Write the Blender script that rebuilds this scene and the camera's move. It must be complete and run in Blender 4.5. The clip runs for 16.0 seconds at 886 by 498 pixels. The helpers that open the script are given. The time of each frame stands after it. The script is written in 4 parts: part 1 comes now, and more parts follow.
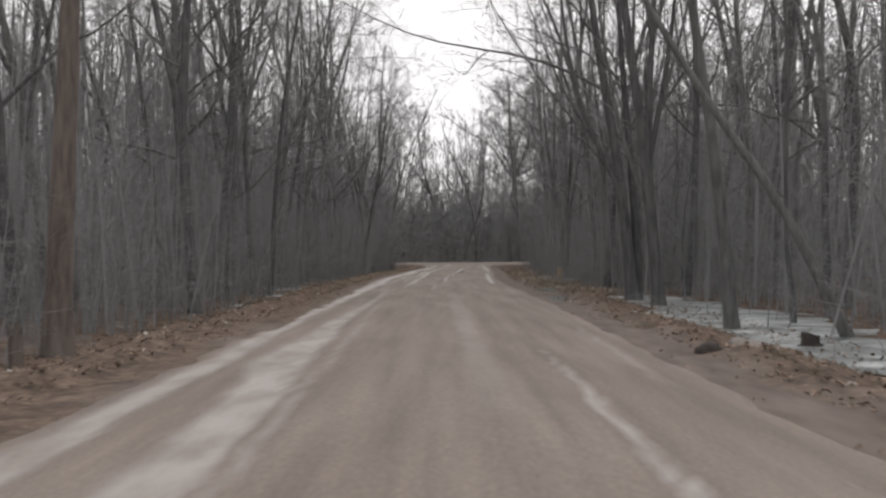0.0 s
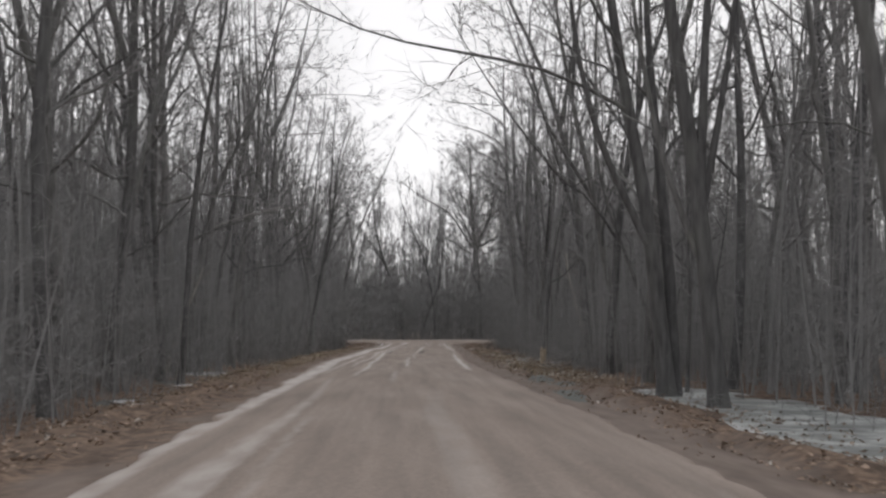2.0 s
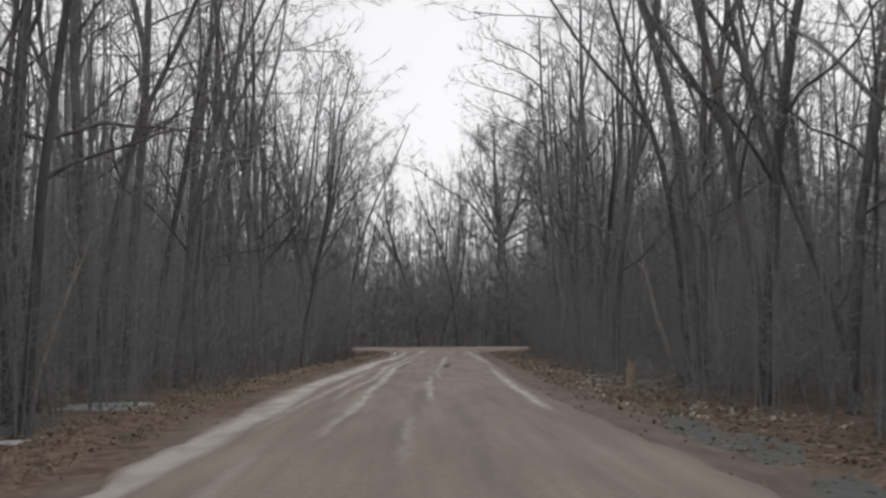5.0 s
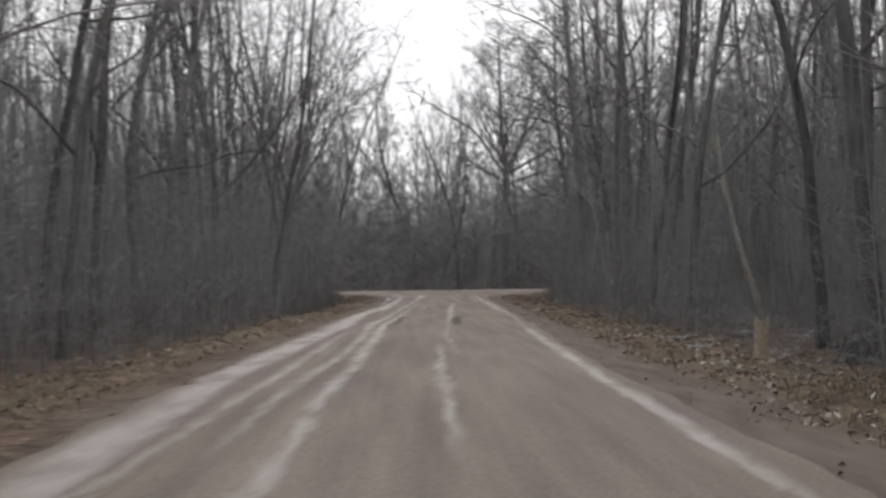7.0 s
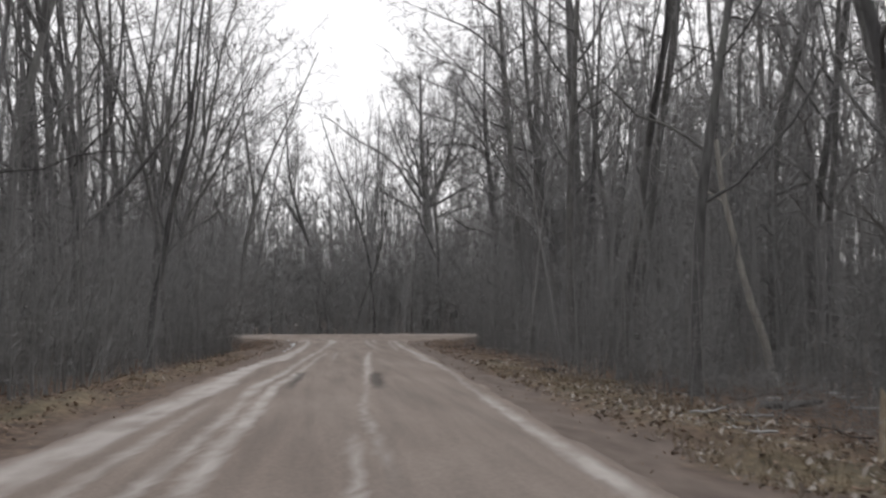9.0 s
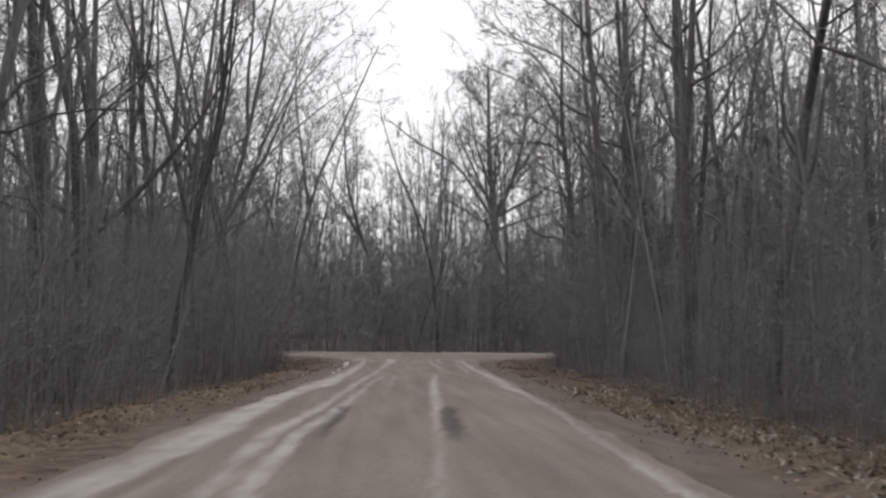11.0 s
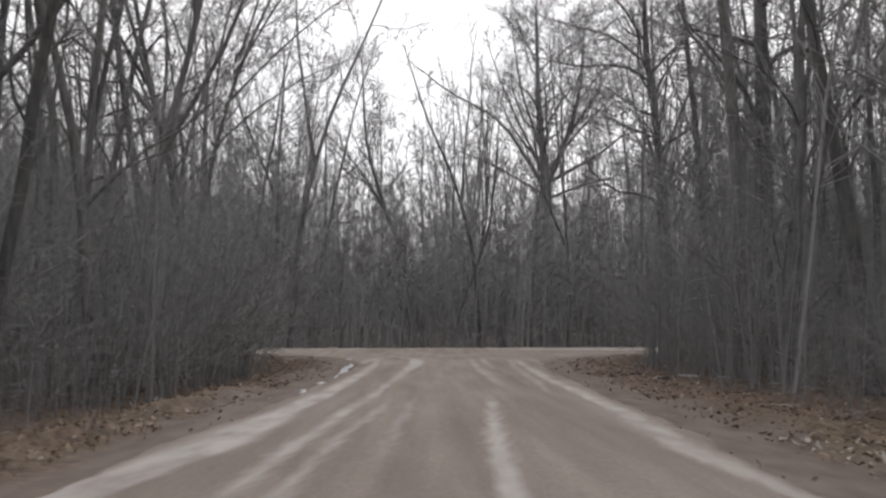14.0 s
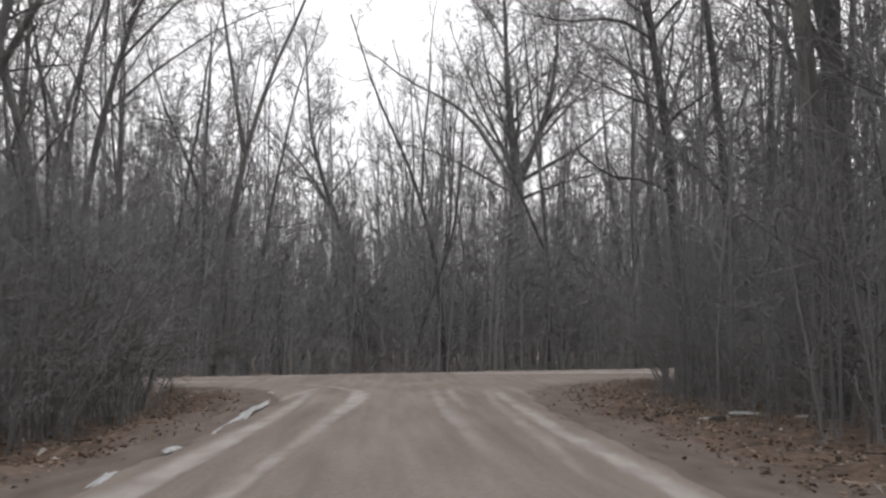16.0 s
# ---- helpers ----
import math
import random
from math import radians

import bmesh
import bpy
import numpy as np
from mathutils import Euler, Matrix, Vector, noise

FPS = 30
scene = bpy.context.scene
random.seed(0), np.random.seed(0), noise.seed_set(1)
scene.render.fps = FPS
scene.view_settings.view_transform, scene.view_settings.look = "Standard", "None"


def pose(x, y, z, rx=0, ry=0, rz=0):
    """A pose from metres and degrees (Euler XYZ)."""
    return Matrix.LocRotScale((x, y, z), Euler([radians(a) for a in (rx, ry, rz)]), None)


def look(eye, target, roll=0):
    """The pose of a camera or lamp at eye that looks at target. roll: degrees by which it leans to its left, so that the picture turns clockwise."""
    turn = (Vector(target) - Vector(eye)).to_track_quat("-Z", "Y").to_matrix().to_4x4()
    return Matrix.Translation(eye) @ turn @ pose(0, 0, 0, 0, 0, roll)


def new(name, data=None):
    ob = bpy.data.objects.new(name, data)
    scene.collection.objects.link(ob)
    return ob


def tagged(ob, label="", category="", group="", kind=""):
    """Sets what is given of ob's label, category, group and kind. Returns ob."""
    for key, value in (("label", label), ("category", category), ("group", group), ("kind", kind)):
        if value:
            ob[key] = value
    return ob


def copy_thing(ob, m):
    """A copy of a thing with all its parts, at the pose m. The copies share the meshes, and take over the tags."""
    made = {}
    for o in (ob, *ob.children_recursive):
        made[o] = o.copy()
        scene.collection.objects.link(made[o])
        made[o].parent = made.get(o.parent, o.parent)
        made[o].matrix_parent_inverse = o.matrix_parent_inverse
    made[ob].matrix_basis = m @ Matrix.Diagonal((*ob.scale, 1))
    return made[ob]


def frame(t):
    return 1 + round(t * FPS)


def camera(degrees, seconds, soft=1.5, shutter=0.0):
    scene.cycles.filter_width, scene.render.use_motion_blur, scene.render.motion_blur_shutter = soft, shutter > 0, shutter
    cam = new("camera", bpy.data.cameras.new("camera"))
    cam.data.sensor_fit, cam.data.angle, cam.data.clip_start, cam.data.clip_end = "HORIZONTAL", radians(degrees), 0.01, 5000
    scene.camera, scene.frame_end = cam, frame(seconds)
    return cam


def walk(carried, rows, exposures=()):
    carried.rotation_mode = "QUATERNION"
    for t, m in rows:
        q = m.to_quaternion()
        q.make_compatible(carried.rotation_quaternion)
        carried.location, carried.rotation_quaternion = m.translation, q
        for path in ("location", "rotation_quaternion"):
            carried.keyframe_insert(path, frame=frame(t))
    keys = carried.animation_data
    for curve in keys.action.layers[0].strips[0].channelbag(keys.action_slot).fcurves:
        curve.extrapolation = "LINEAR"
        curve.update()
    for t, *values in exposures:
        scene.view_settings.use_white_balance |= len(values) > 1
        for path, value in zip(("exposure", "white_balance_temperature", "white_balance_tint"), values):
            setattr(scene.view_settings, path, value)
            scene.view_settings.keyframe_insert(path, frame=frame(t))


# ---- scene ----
cam = camera(39.5, 16.0, soft=2.5, shutter=0.4)
METRES, EYE, TILT, LEAN, TURN = 95.0, 1.35, 0.15, 0.0, 0.0
ROWS = [
    (0.0, 0.0, 0.0, 0.0, -0.0, 0.0, -0.0),
    (0.5, -0.0004, 0.0329, -0.0001, -0.29, 0.87, -0.07),
    (1.0, -0.0013, 0.0647, -0.0, -0.79, 2.03, -0.22),
    (1.5, -0.0023, 0.0956, -0.0002, -1.47, 2.88, -0.22),
    (2.0, -0.0031, 0.1272, -0.0002, -2.17, 3.54, -0.36),
    (2.5, -0.0031, 0.1587, -0.0007, -2.77, 4.05, -0.52),
    (3.0, -0.0035, 0.1884, -0.001, -3.19, 4.33, -0.67),
    (5.5, -0.003, 0.3691, -0.0011, -0.41, 3.33, -0.02),
    (6.0, -0.0032, 0.4125, -0.0008, 0.74, 2.66, -0.04),
    (6.5, -0.0035, 0.452, -0.0008, 1.23, 1.89, 0.11),
    (7.0, -0.003, 0.483, -0.0009, -1.62, 1.05, 0.28),
    (7.5, -0.002, 0.5103, -0.0007, -6.03, 0.99, 0.58),
    (8.0, -0.0014, 0.5359, -0.0009, -7.1, 1.68, 0.36),
    (8.5, -0.001, 0.5618, -0.0012, -6.37, 2.39, 0.01),
    (9.0, -0.0006, 0.5882, -0.0014, -5.62, 3.04, -0.24),
    (11.5, 0.0014, 0.7044, -0.0025, -2.22, 3.85, -0.7),
    (12.0, 0.0019, 0.7376, -0.0027, -1.74, 3.71, -0.58),
    (12.5, 0.003, 0.7725, -0.0034, -1.41, 3.72, -0.66),
    (13.0, 0.0039, 0.8094, -0.0034, -1.18, 3.71, -0.63),
    (13.5, 0.005, 0.8439, -0.004, -1.14, 3.68, -0.75),
    (14.0, 0.0067, 0.8796, -0.0041, -1.13, 3.49, -0.26),
    (14.5, 0.0078, 0.9137, -0.0038, -1.35, 3.47, 0.12),
    (15.0, 0.0085, 0.9466, -0.0035, -1.75, 3.74, 0.39),
    (15.5, 0.0103, 0.975, -0.0037, -2.19, 4.07, 0.6),
    (16.0, 0.0122, 0.9996, -0.0042, -2.81, 4.4, 0.49),
]
walk(cam, [(t, pose(0, 0, EYE, TILT, LEAN, TURN) @ pose(METRES * x, METRES * y, METRES * z, 90 + pitch, roll, yaw)) for t, x, y, z, yaw, pitch, roll in ROWS],
     exposures=((0.0, -0.16, 6620, 12), (0.5, -0.08, 6620, 12), (1.0, -0.09, 6620, 12), (2.0, -0.24, 6560, 12), (3.0, -0.38, 6540, 12), (5.5, -0.33, 6540, 12), (6.5, -0.26, 6540, 12), (7.5, 0.03, 6540, 12), (8.2, 0.0, 6540, 12), (9.0, -0.08, 6540, 12), (11.5, -0.18, 6540, 12), (13.0, -0.04, 6540, 12), (14.5, 0.05, 6540, 12), (16.0, 0.03, 6540, 12)))


# ---- world and light: a bright, even overcast ----
SUN_EL, SUN_AZ = radians(38), radians(20)
world = bpy.data.worlds.new("overcast")
scene.world = world
world.use_nodes = True
wn, wl = world.node_tree.nodes, world.node_tree.links
wn.clear()
w_out = wn.new("ShaderNodeOutputWorld")
w_bg = wn.new("ShaderNodeBackground")
w_bg.inputs["Strength"].default_value = 0.108
w_sky = wn.new("ShaderNodeTexSky")
w_sky.sky_type, w_sky.sun_disc, w_sky.sun_elevation, w_sky.sun_rotation = "NISHITA", False, SUN_EL, SUN_AZ
w_sat = wn.new("ShaderNodeHueSaturation")
w_sat.inputs["Saturation"].default_value = 0.12
w_mix = wn.new("ShaderNodeMix")
w_mix.data_type = "RGBA"
w_mix.inputs["Factor"].default_value = 0.8
w_cloud = wn.new("ShaderNodeTexNoise")
w_cloud.inputs["Scale"].default_value, w_cloud.inputs["Detail"].default_value = 2.5, 4
w_ramp = wn.new("ShaderNodeValToRGB")
w_ramp.color_ramp.elements[0].position, w_ramp.color_ramp.elements[1].position = 0.25, 0.75
w_ramp.color_ramp.elements[0].color, w_ramp.color_ramp.elements[1].color = (10.9, 11.0, 11.2, 1), (12.3, 12.35, 12.45, 1)
w_co = wn.new("ShaderNodeTexCoord")
wl.new(w_co.outputs["Generated"], w_cloud.inputs["Vector"])
wl.new(w_cloud.outputs["Fac"], w_ramp.inputs["Fac"])
wl.new(w_sky.outputs["Color"], w_sat.inputs["Color"])
wl.new(w_sat.outputs["Color"], w_mix.inputs["A"])
wl.new(w_ramp.outputs["Color"], w_mix.inputs["B"])
wl.new(w_mix.outputs["Result"], w_bg.inputs["Color"])
wl.new(w_bg.outputs["Background"], w_out.inputs["Surface"])

sun_data = bpy.data.lights.new("sun", "SUN")
sun_data.energy, sun_data.angle, sun_data.color = 0.6, radians(25), (1.0, 0.97, 0.93)
sun = new("sun", sun_data)
sun.matrix_world = look((0, 0, 60), (60 * -math.sin(SUN_AZ), 60 * -math.cos(SUN_AZ), 60 - 60 * math.tan(SUN_EL)))
tagged(sun, "wide soft sun behind even cloud", "sun", kind="structure")


# ---- materials ----
def material(name, rough=0.9):
    m = bpy.data.materials.new(name)
    m.use_nodes = True
    b = m.node_tree.nodes["Principled BSDF"]
    b.inputs["Roughness"].default_value = rough
    b.inputs["Specular IOR Level"].default_value = 0.25
    return m, m.node_tree.nodes, m.node_tree.links, b


def noise_tex(n, l, scale, detail=4, stretch=None, coord="Object"):
    tc = n.new("ShaderNodeTexCoord")
    t = n.new("ShaderNodeTexNoise")
    t.inputs["Scale"].default_value, t.inputs["Detail"].default_value = scale, detail
    if stretch:
        mp = n.new("ShaderNodeMapping")
        mp.inputs["Scale"].default_value = stretch
        l.new(tc.outputs[coord], mp.inputs["Vector"])
        l.new(mp.outputs["Vector"], t.inputs["Vector"])
    else:
        l.new(tc.outputs[coord], t.inputs["Vector"])
    return t.outputs["Fac"]


def ramp(n, l, fac, stops):
    r = n.new("ShaderNodeValToRGB")
    e = r.color_ramp.elements
    while len(e) < len(stops):
        e.new(0.5)
    for k, (p, c) in enumerate(stops):
        e[k].position, e[k].color = p, (*c, 1)
    l.new(fac, r.inputs["Fac"])
    return r.outputs["Color"]


def mix(n, l, fac, a, b, blend="MIX"):
    m = n.new("ShaderNodeMix")
    m.data_type, m.blend_type = "RGBA", blend
    for key, v in (("Factor", fac), ("A", a), ("B", b)):
        if isinstance(v, (int, float)):
            m.inputs[key].default_value = v
        elif isinstance(v, tuple):
            m.inputs[key].default_value = (*v, 1)
        else:
            l.new(v, m.inputs[key])
    return m.outputs["Result"]


def math_node(n, l, op, a, b=None):
    m = n.new("ShaderNodeMath")
    m.operation = op
    for k, v in enumerate((a, b)):
        if v is None:
            continue
        if isinstance(v, (int, float)):
            m.inputs[k].default_value = v
        else:
            l.new(v, m.inputs[k])
    return m.outputs[0]


def bump(n, l, b, height, strength=0.4, dist=0.02):
    k = n.new("ShaderNodeBump")
    k.inputs["Strength"].default_value, k.inputs["Distance"].default_value = strength, dist
    l.new(height, k.inputs["Height"])
    l.new(k.outputs["Normal"], b.inputs["Normal"])


def attr(n, name):
    a = n.new("ShaderNodeAttribute")
    a.attribute_name = name
    return a.outputs["Fac"]


def make_bark(name, dark, light, lichen):
    m, n, l, b = material(name, 0.92)
    f = noise_tex(n, l, 9, 5, (1, 1, 0.18))
    c = ramp(n, l, f, ((0.3, dark), (0.7, light)))
    g = noise_tex(n, l, 1.1, 3, (1, 1, 0.5))
    c = mix(n, l, math_node(n, l, "MULTIPLY", ramp(n, l, g, ((0.5, (0, 0, 0)), (0.72, (1, 1, 1)))), 0.55), c, lichen)
    oi = n.new("ShaderNodeObjectInfo")
    v = ramp(n, l, oi.outputs["Random"], ((0.0, (0.7, 0.7, 0.72)), (0.5, (0.98, 0.98, 0.98)), (1.0, (1.22, 1.22, 1.2))))
    c = mix(n, l, 1.0, c, v, "MULTIPLY")
    l.new(c, b.inputs["Base Color"])
    bump(n, l, b, f, 0.6, 0.03)
    return m


BARK = make_bark("grey bark", (0.08, 0.079, 0.079), (0.172, 0.17, 0.169), (0.188, 0.192, 0.177))
BARK_ASH = make_bark("ash-grey bark", (0.15, 0.148, 0.145), (0.3, 0.295, 0.288), (0.27, 0.275, 0.255))
BARK_PALE = make_bark("pale bark", (0.25, 0.235, 0.215), (0.46, 0.445, 0.41), (0.41, 0.405, 0.37))
BARK_RED = make_bark("reddish bark", (0.08, 0.067, 0.06), (0.175, 0.143, 0.128), (0.165, 0.153, 0.138))


def make_twig(name, a, b2):
    m, n, l, b = material(name, 0.9)
    geo = n.new("ShaderNodeNewGeometry")
    c = ramp(n, l, geo.outputs["Random Per Island"], ((0.0, a), (1.0, b2)))
    l.new(mix(n, l, 0.25, c, noise_tex(n, l, 6, 3), "SOFT_LIGHT"), b.inputs["Base Color"])
    return m


TWIG = make_twig("twig bark", (0.175, 0.173, 0.174), (0.31, 0.306, 0.305))
BRUSH = make_twig("brush bark", (0.195, 0.195, 0.197), (0.31, 0.308, 0.308))
LEAF = make_twig("dead leaf", (0.1, 0.07, 0.05), (0.36, 0.27, 0.208))
GRASS = make_twig("dry grass", (0.17, 0.135, 0.095), (0.33, 0.27, 0.195))
CHIP = make_twig("bleached leaf", (0.18, 0.15, 0.125), (0.54, 0.5, 0.455))
STRAW = make_twig("pale dead wood", (0.3, 0.27, 0.23), (0.5, 0.47, 0.42))


def make_ground():
    m, n, l, b = material("leaf litter", 0.95)
    f1 = noise_tex(n, l, 0.35, 5)
    f2 = noise_tex(n, l, 7.0, 6)
    c = ramp(n, l, f2, ((0.25, (0.05, 0.039, 0.033)), (0.5, (0.136, 0.094, 0.07)), (0.75, (0.245, 0.179, 0.135))))
    olive = ramp(n, l, f2, ((0.3, (0.095, 0.082, 0.055)), (0.7, (0.235, 0.19, 0.125))))
    c = mix(n, l, math_node(n, l, "MULTIPLY", attr(n, "grassy"), ramp(n, l, f1, ((0.35, (0, 0, 0)), (0.6, (1, 1, 1))))), c, olive)
    dirt = ramp(n, l, noise_tex(n, l, 3.0, 6, (1, 0.25, 1)), ((0.3, (0.118, 0.093, 0.079)), (0.7, (0.197, 0.158, 0.136))))
    mot = ramp(n, l, noise_tex(n, l, 2.1, 6), ((0.3, (0.5, 0.5, 0.5)), (0.5, (0.9, 0.9, 0.9)), (0.7, (1.25, 1.22, 1.18))))
    c = mix(n, l, 1.0, c, mot, "MULTIPLY")
    c = mix(n, l, attr(n, "dirt"), c, dirt)
    l.new(c, b.inputs["Base Color"])
    bump(n, l, b, math_node(n, l, "MULTIPLY", f2, math_node(n, l, "SUBTRACT", 1.0, attr(n, "dirt"))), 0.7, 0.03)
    return m


GROUND = make_ground()


def make_road():
    m, n, l, b = material("packed dirt", 0.75)
    big = noise_tex(n, l, 0.5, 4, (1, 0.25, 1))
    fine = noise_tex(n, l, 22, 6)
    streak = noise_tex(n, l, 3.0, 4, (1, 0.05, 1))
    c = ramp(n, l, big, ((0.3, (0.19, 0.153, 0.13)), (0.7, (0.247, 0.204, 0.177))))
    c = mix(n, l, 0.5, c, ramp(n, l, streak, ((0.3, (0.32, 0.32, 0.32)), (0.7, (0.68, 0.68, 0.68)))), "OVERLAY")
    c = mix(n, l, 0.35, c, ramp(n, l, fine, ((0.25, (0.2, 0.2, 0.2)), (0.75, (0.8, 0.8, 0.8)))), "OVERLAY")
    breakup = ramp(n, l, noise_tex(n, l, 2.2, 5, (1, 0.3, 1)), ((0.25, (0.25, 0.25, 0.25)), (0.6, (1, 1, 1))))
    p = math_node(n, l, "MULTIPLY", attr(n, "pale"), breakup)
    c = mix(n, l, p, c, (0.42, 0.385, 0.36))
    c = mix(n, l, attr(n, "mud"), c, (0.06, 0.05, 0.043))
    c = mix(n, l, attr(n, "edge"), c, ramp(n, l, fine, ((0.3, (0.15, 0.11, 0.085)), (0.7, (0.28, 0.22, 0.18)))))
    l.new(c, b.inputs["Base Color"])
    l.new(ramp(n, l, p, ((0.0, (0.8, 0.8, 0.8)), (1.0, (0.5, 0.5, 0.5)))), b.inputs["Roughness"])
    bump(n, l, b, fine, 0.5, 0.012)
    return m


ROAD = make_road()


def make_ice():
    m, n, l, b = material("snowy ice", 0.45)
    f = noise_tex(n, l, 1.6, 5)
    f2 = noise_tex(n, l, 14, 4)
    c = ramp(n, l, f, ((0.32, (0.17, 0.185, 0.185)), (0.5, (0.31, 0.33, 0.33)), (0.68, (0.5, 0.52, 0.52))))
    c = mix(n, l, 0.3, c, ramp(n, l, f2, ((0.35, (0.3, 0.28, 0.25)), (0.55, (0.7, 0.7, 0.7)))), "OVERLAY")
    blot = ramp(n, l, noise_tex(n, l, 0.9, 5), ((0.42, (0.45, 0.46, 0.45)), (0.56, (1, 1, 1))))
    c = mix(n, l, 1.0, c, blot, "MULTIPLY")
    l.new(c, b.inputs["Base Color"])
    bump(n, l, b, f2, 0.3, 0.01)
    return m


ICE = make_ice()


def plain(name, col, rough=0.9, scale=4.0):
    m, n, l, b = material(name, rough)
    f = noise_tex(n, l, scale, 5)
    c = ramp(n, l, f, ((0.3, tuple(v * 0.7 for v in col)), (0.7, tuple(v * 1.25 for v in col))))
    l.new(c, b.inputs["Base Color"])
    bump(n, l, b, f, 0.4, 0.02)
    return m


ICE_DULL = plain("muddy ice", (0.072, 0.08, 0.074), 0.7, 2.2)
STONE = plain("field stone", (0.3, 0.27, 0.25))
FAR = plain("far woods", (0.15, 0.147, 0.145), 0.95, 0.25)


# ---- helpers for building ----
rng = np.random.default_rng(7)


def lattice(ix, iy, seed):
    h = (ix * 374761393 + iy * 668265263 + seed * 1442695041) & 0x7FFFFFFF
    h = ((h ^ (h >> 13)) * 1274126177) & 0x7FFFFFFF
    return ((h ^ (h >> 16)) & 0xFFFF) / 65535.0


def vnoise(x, y, seed=0):
    """Smooth value noise, 0 to 1, on arrays."""
    x, y = np.asarray(x, float), np.asarray(y, float)
    ix, iy = np.floor(x).astype(np.int64), np.floor(y).astype(np.int64)
    fx, fy = x - ix, y - iy
    fx, fy = fx * fx * (3 - 2 * fx), fy * fy * (3 - 2 * fy)
    a, b2 = lattice(ix, iy, seed), lattice(ix + 1, iy, seed)
    c, d = lattice(ix, iy + 1, seed), lattice(ix + 1, iy + 1, seed)
    return (a * (1 - fx) + b2 * fx) * (1 - fy) + (c * (1 - fx) + d * fx) * fy


def fbm(x, y, seed=0, octaves=4):
    x, y = np.asarray(x, float), np.asarray(y, float)
    t, a, s = 0, 0.5, 0
    for k in range(octaves):
        t = t + a * vnoise(x * 2 ** k, y * 2 ** k, seed + k)
        s += a
        a *= 0.5
    return t / s


def smooth(a, b2, x):
    t = np.clip((np.asarray(x, float) - a) / (b2 - a), 0, 1)
    return t * t * (3 - 2 * t)


def mesh_of(name, verts, faces, mat, smooth_shade=False):
    me = bpy.data.meshes.new(name)
    me.from_pydata(np.asarray(verts).tolist(), [], faces if isinstance(faces, list) else faces.tolist())
    me.materials.append(mat)
    if smooth_shade:
        me.shade_smooth()
    return me


def part_mesh(name, me, parent, label=""):
    ob = new(name, me)
    ob.parent = parent
    return tagged(ob, label)


def add_attr(me, name, values):
    a = me.attributes.new(name, "FLOAT", "POINT")
    a.data.foreach_set("value", np.asarray(values, np.float32))


# ---- the road's line ----
LEFT_Y, LEFT_X = (-60, 0, 18, 28, 42, 50, 60, 72, 84, 97, 107, 117, 124, 130, 133, 135.5, 137, 138), (-3.2, -3.32, -3.32, -3.2, -3.25, -3.38, -3.42, -3.1, -2.75, -2.02, -1.62, -1.38, -1.33, -2.0, -2.8, -4.2, -7, -12)
RIGHT_Y, RIGHT_X = (-60, 40, 60, 70, 80, 100, 120, 129, 135, 139, 143), (3.0, 3.0, 2.8, 3.0, 3.35, 4.0, 4.5, 5.3, 6.6, 9.0, 15)


def left_edge(y):
    return np.interp(y, LEFT_Y, LEFT_X)


def right_edge(y):
    return np.interp(y, RIGHT_Y, RIGHT_X)


def cross_near(x):
    """The near edge of the crossing road."""
    return 138.3 + 0.3 * (np.asarray(x, float) + 6)


CROSS_WIDE = 8.0


def off_road(x, y):
    """Metres outside the road's edge (negative on it)."""
    x, y = np.asarray(x, float), np.asarray(y, float)
    d1 = np.maximum(left_edge(y) - x, x - right_edge(y))
    d1 = np.where(y > cross_near(x) + 2, 99, d1)
    d2 = np.maximum(cross_near(x) - y, y - cross_near(x) - CROSS_WIDE)
    return np.minimum(d1, d2)


# frozen hollows: x, y, half width, half length, level of the ice
HOLLOWS = (
    (7.5, 21, 1.2, 5.5, -0.36), (7.8, 31, 2.1, 6.5, -0.36), (7.6, 41, 1.4, 6.0, -0.36),
    (3.85, 40.5, 0.36, 2.8, -0.20), (4.2, 48.5, 0.36, 5.0, -0.22), (4.45, 53.5, 0.3, 3.2, -0.24), (4.95, 49, 0.26, 1.5, -0.26),
    (-8.4, 64, 0.92, 1.7, -0.60), (-7.7, 45, 0.25, 1.4, -0.60), (-8.2, 56, 0.4, 1.3, -0.60), (-9.0, 101, 0.8, 2.4, -0.6),
)


def hollow(x, y):
    """Depth to carve: 1 in the middle of a hollow, 0 outside, and the level there."""
    deep, level = np.zeros_like(x), np.zeros_like(x)
    for cx, cy, rx, ry, lv in HOLLOWS:
        r = np.sqrt(((x - cx) / rx) ** 2 + ((y - cy) / ry) ** 2) + (fbm(x * 1.6, y * 1.0, 111) - 0.5) * 1.7
        k = smooth(1.25, 0.8, r)
        level = np.where(k > deep, lv, level)
        deep = np.maximum(deep, k)
    return deep, level


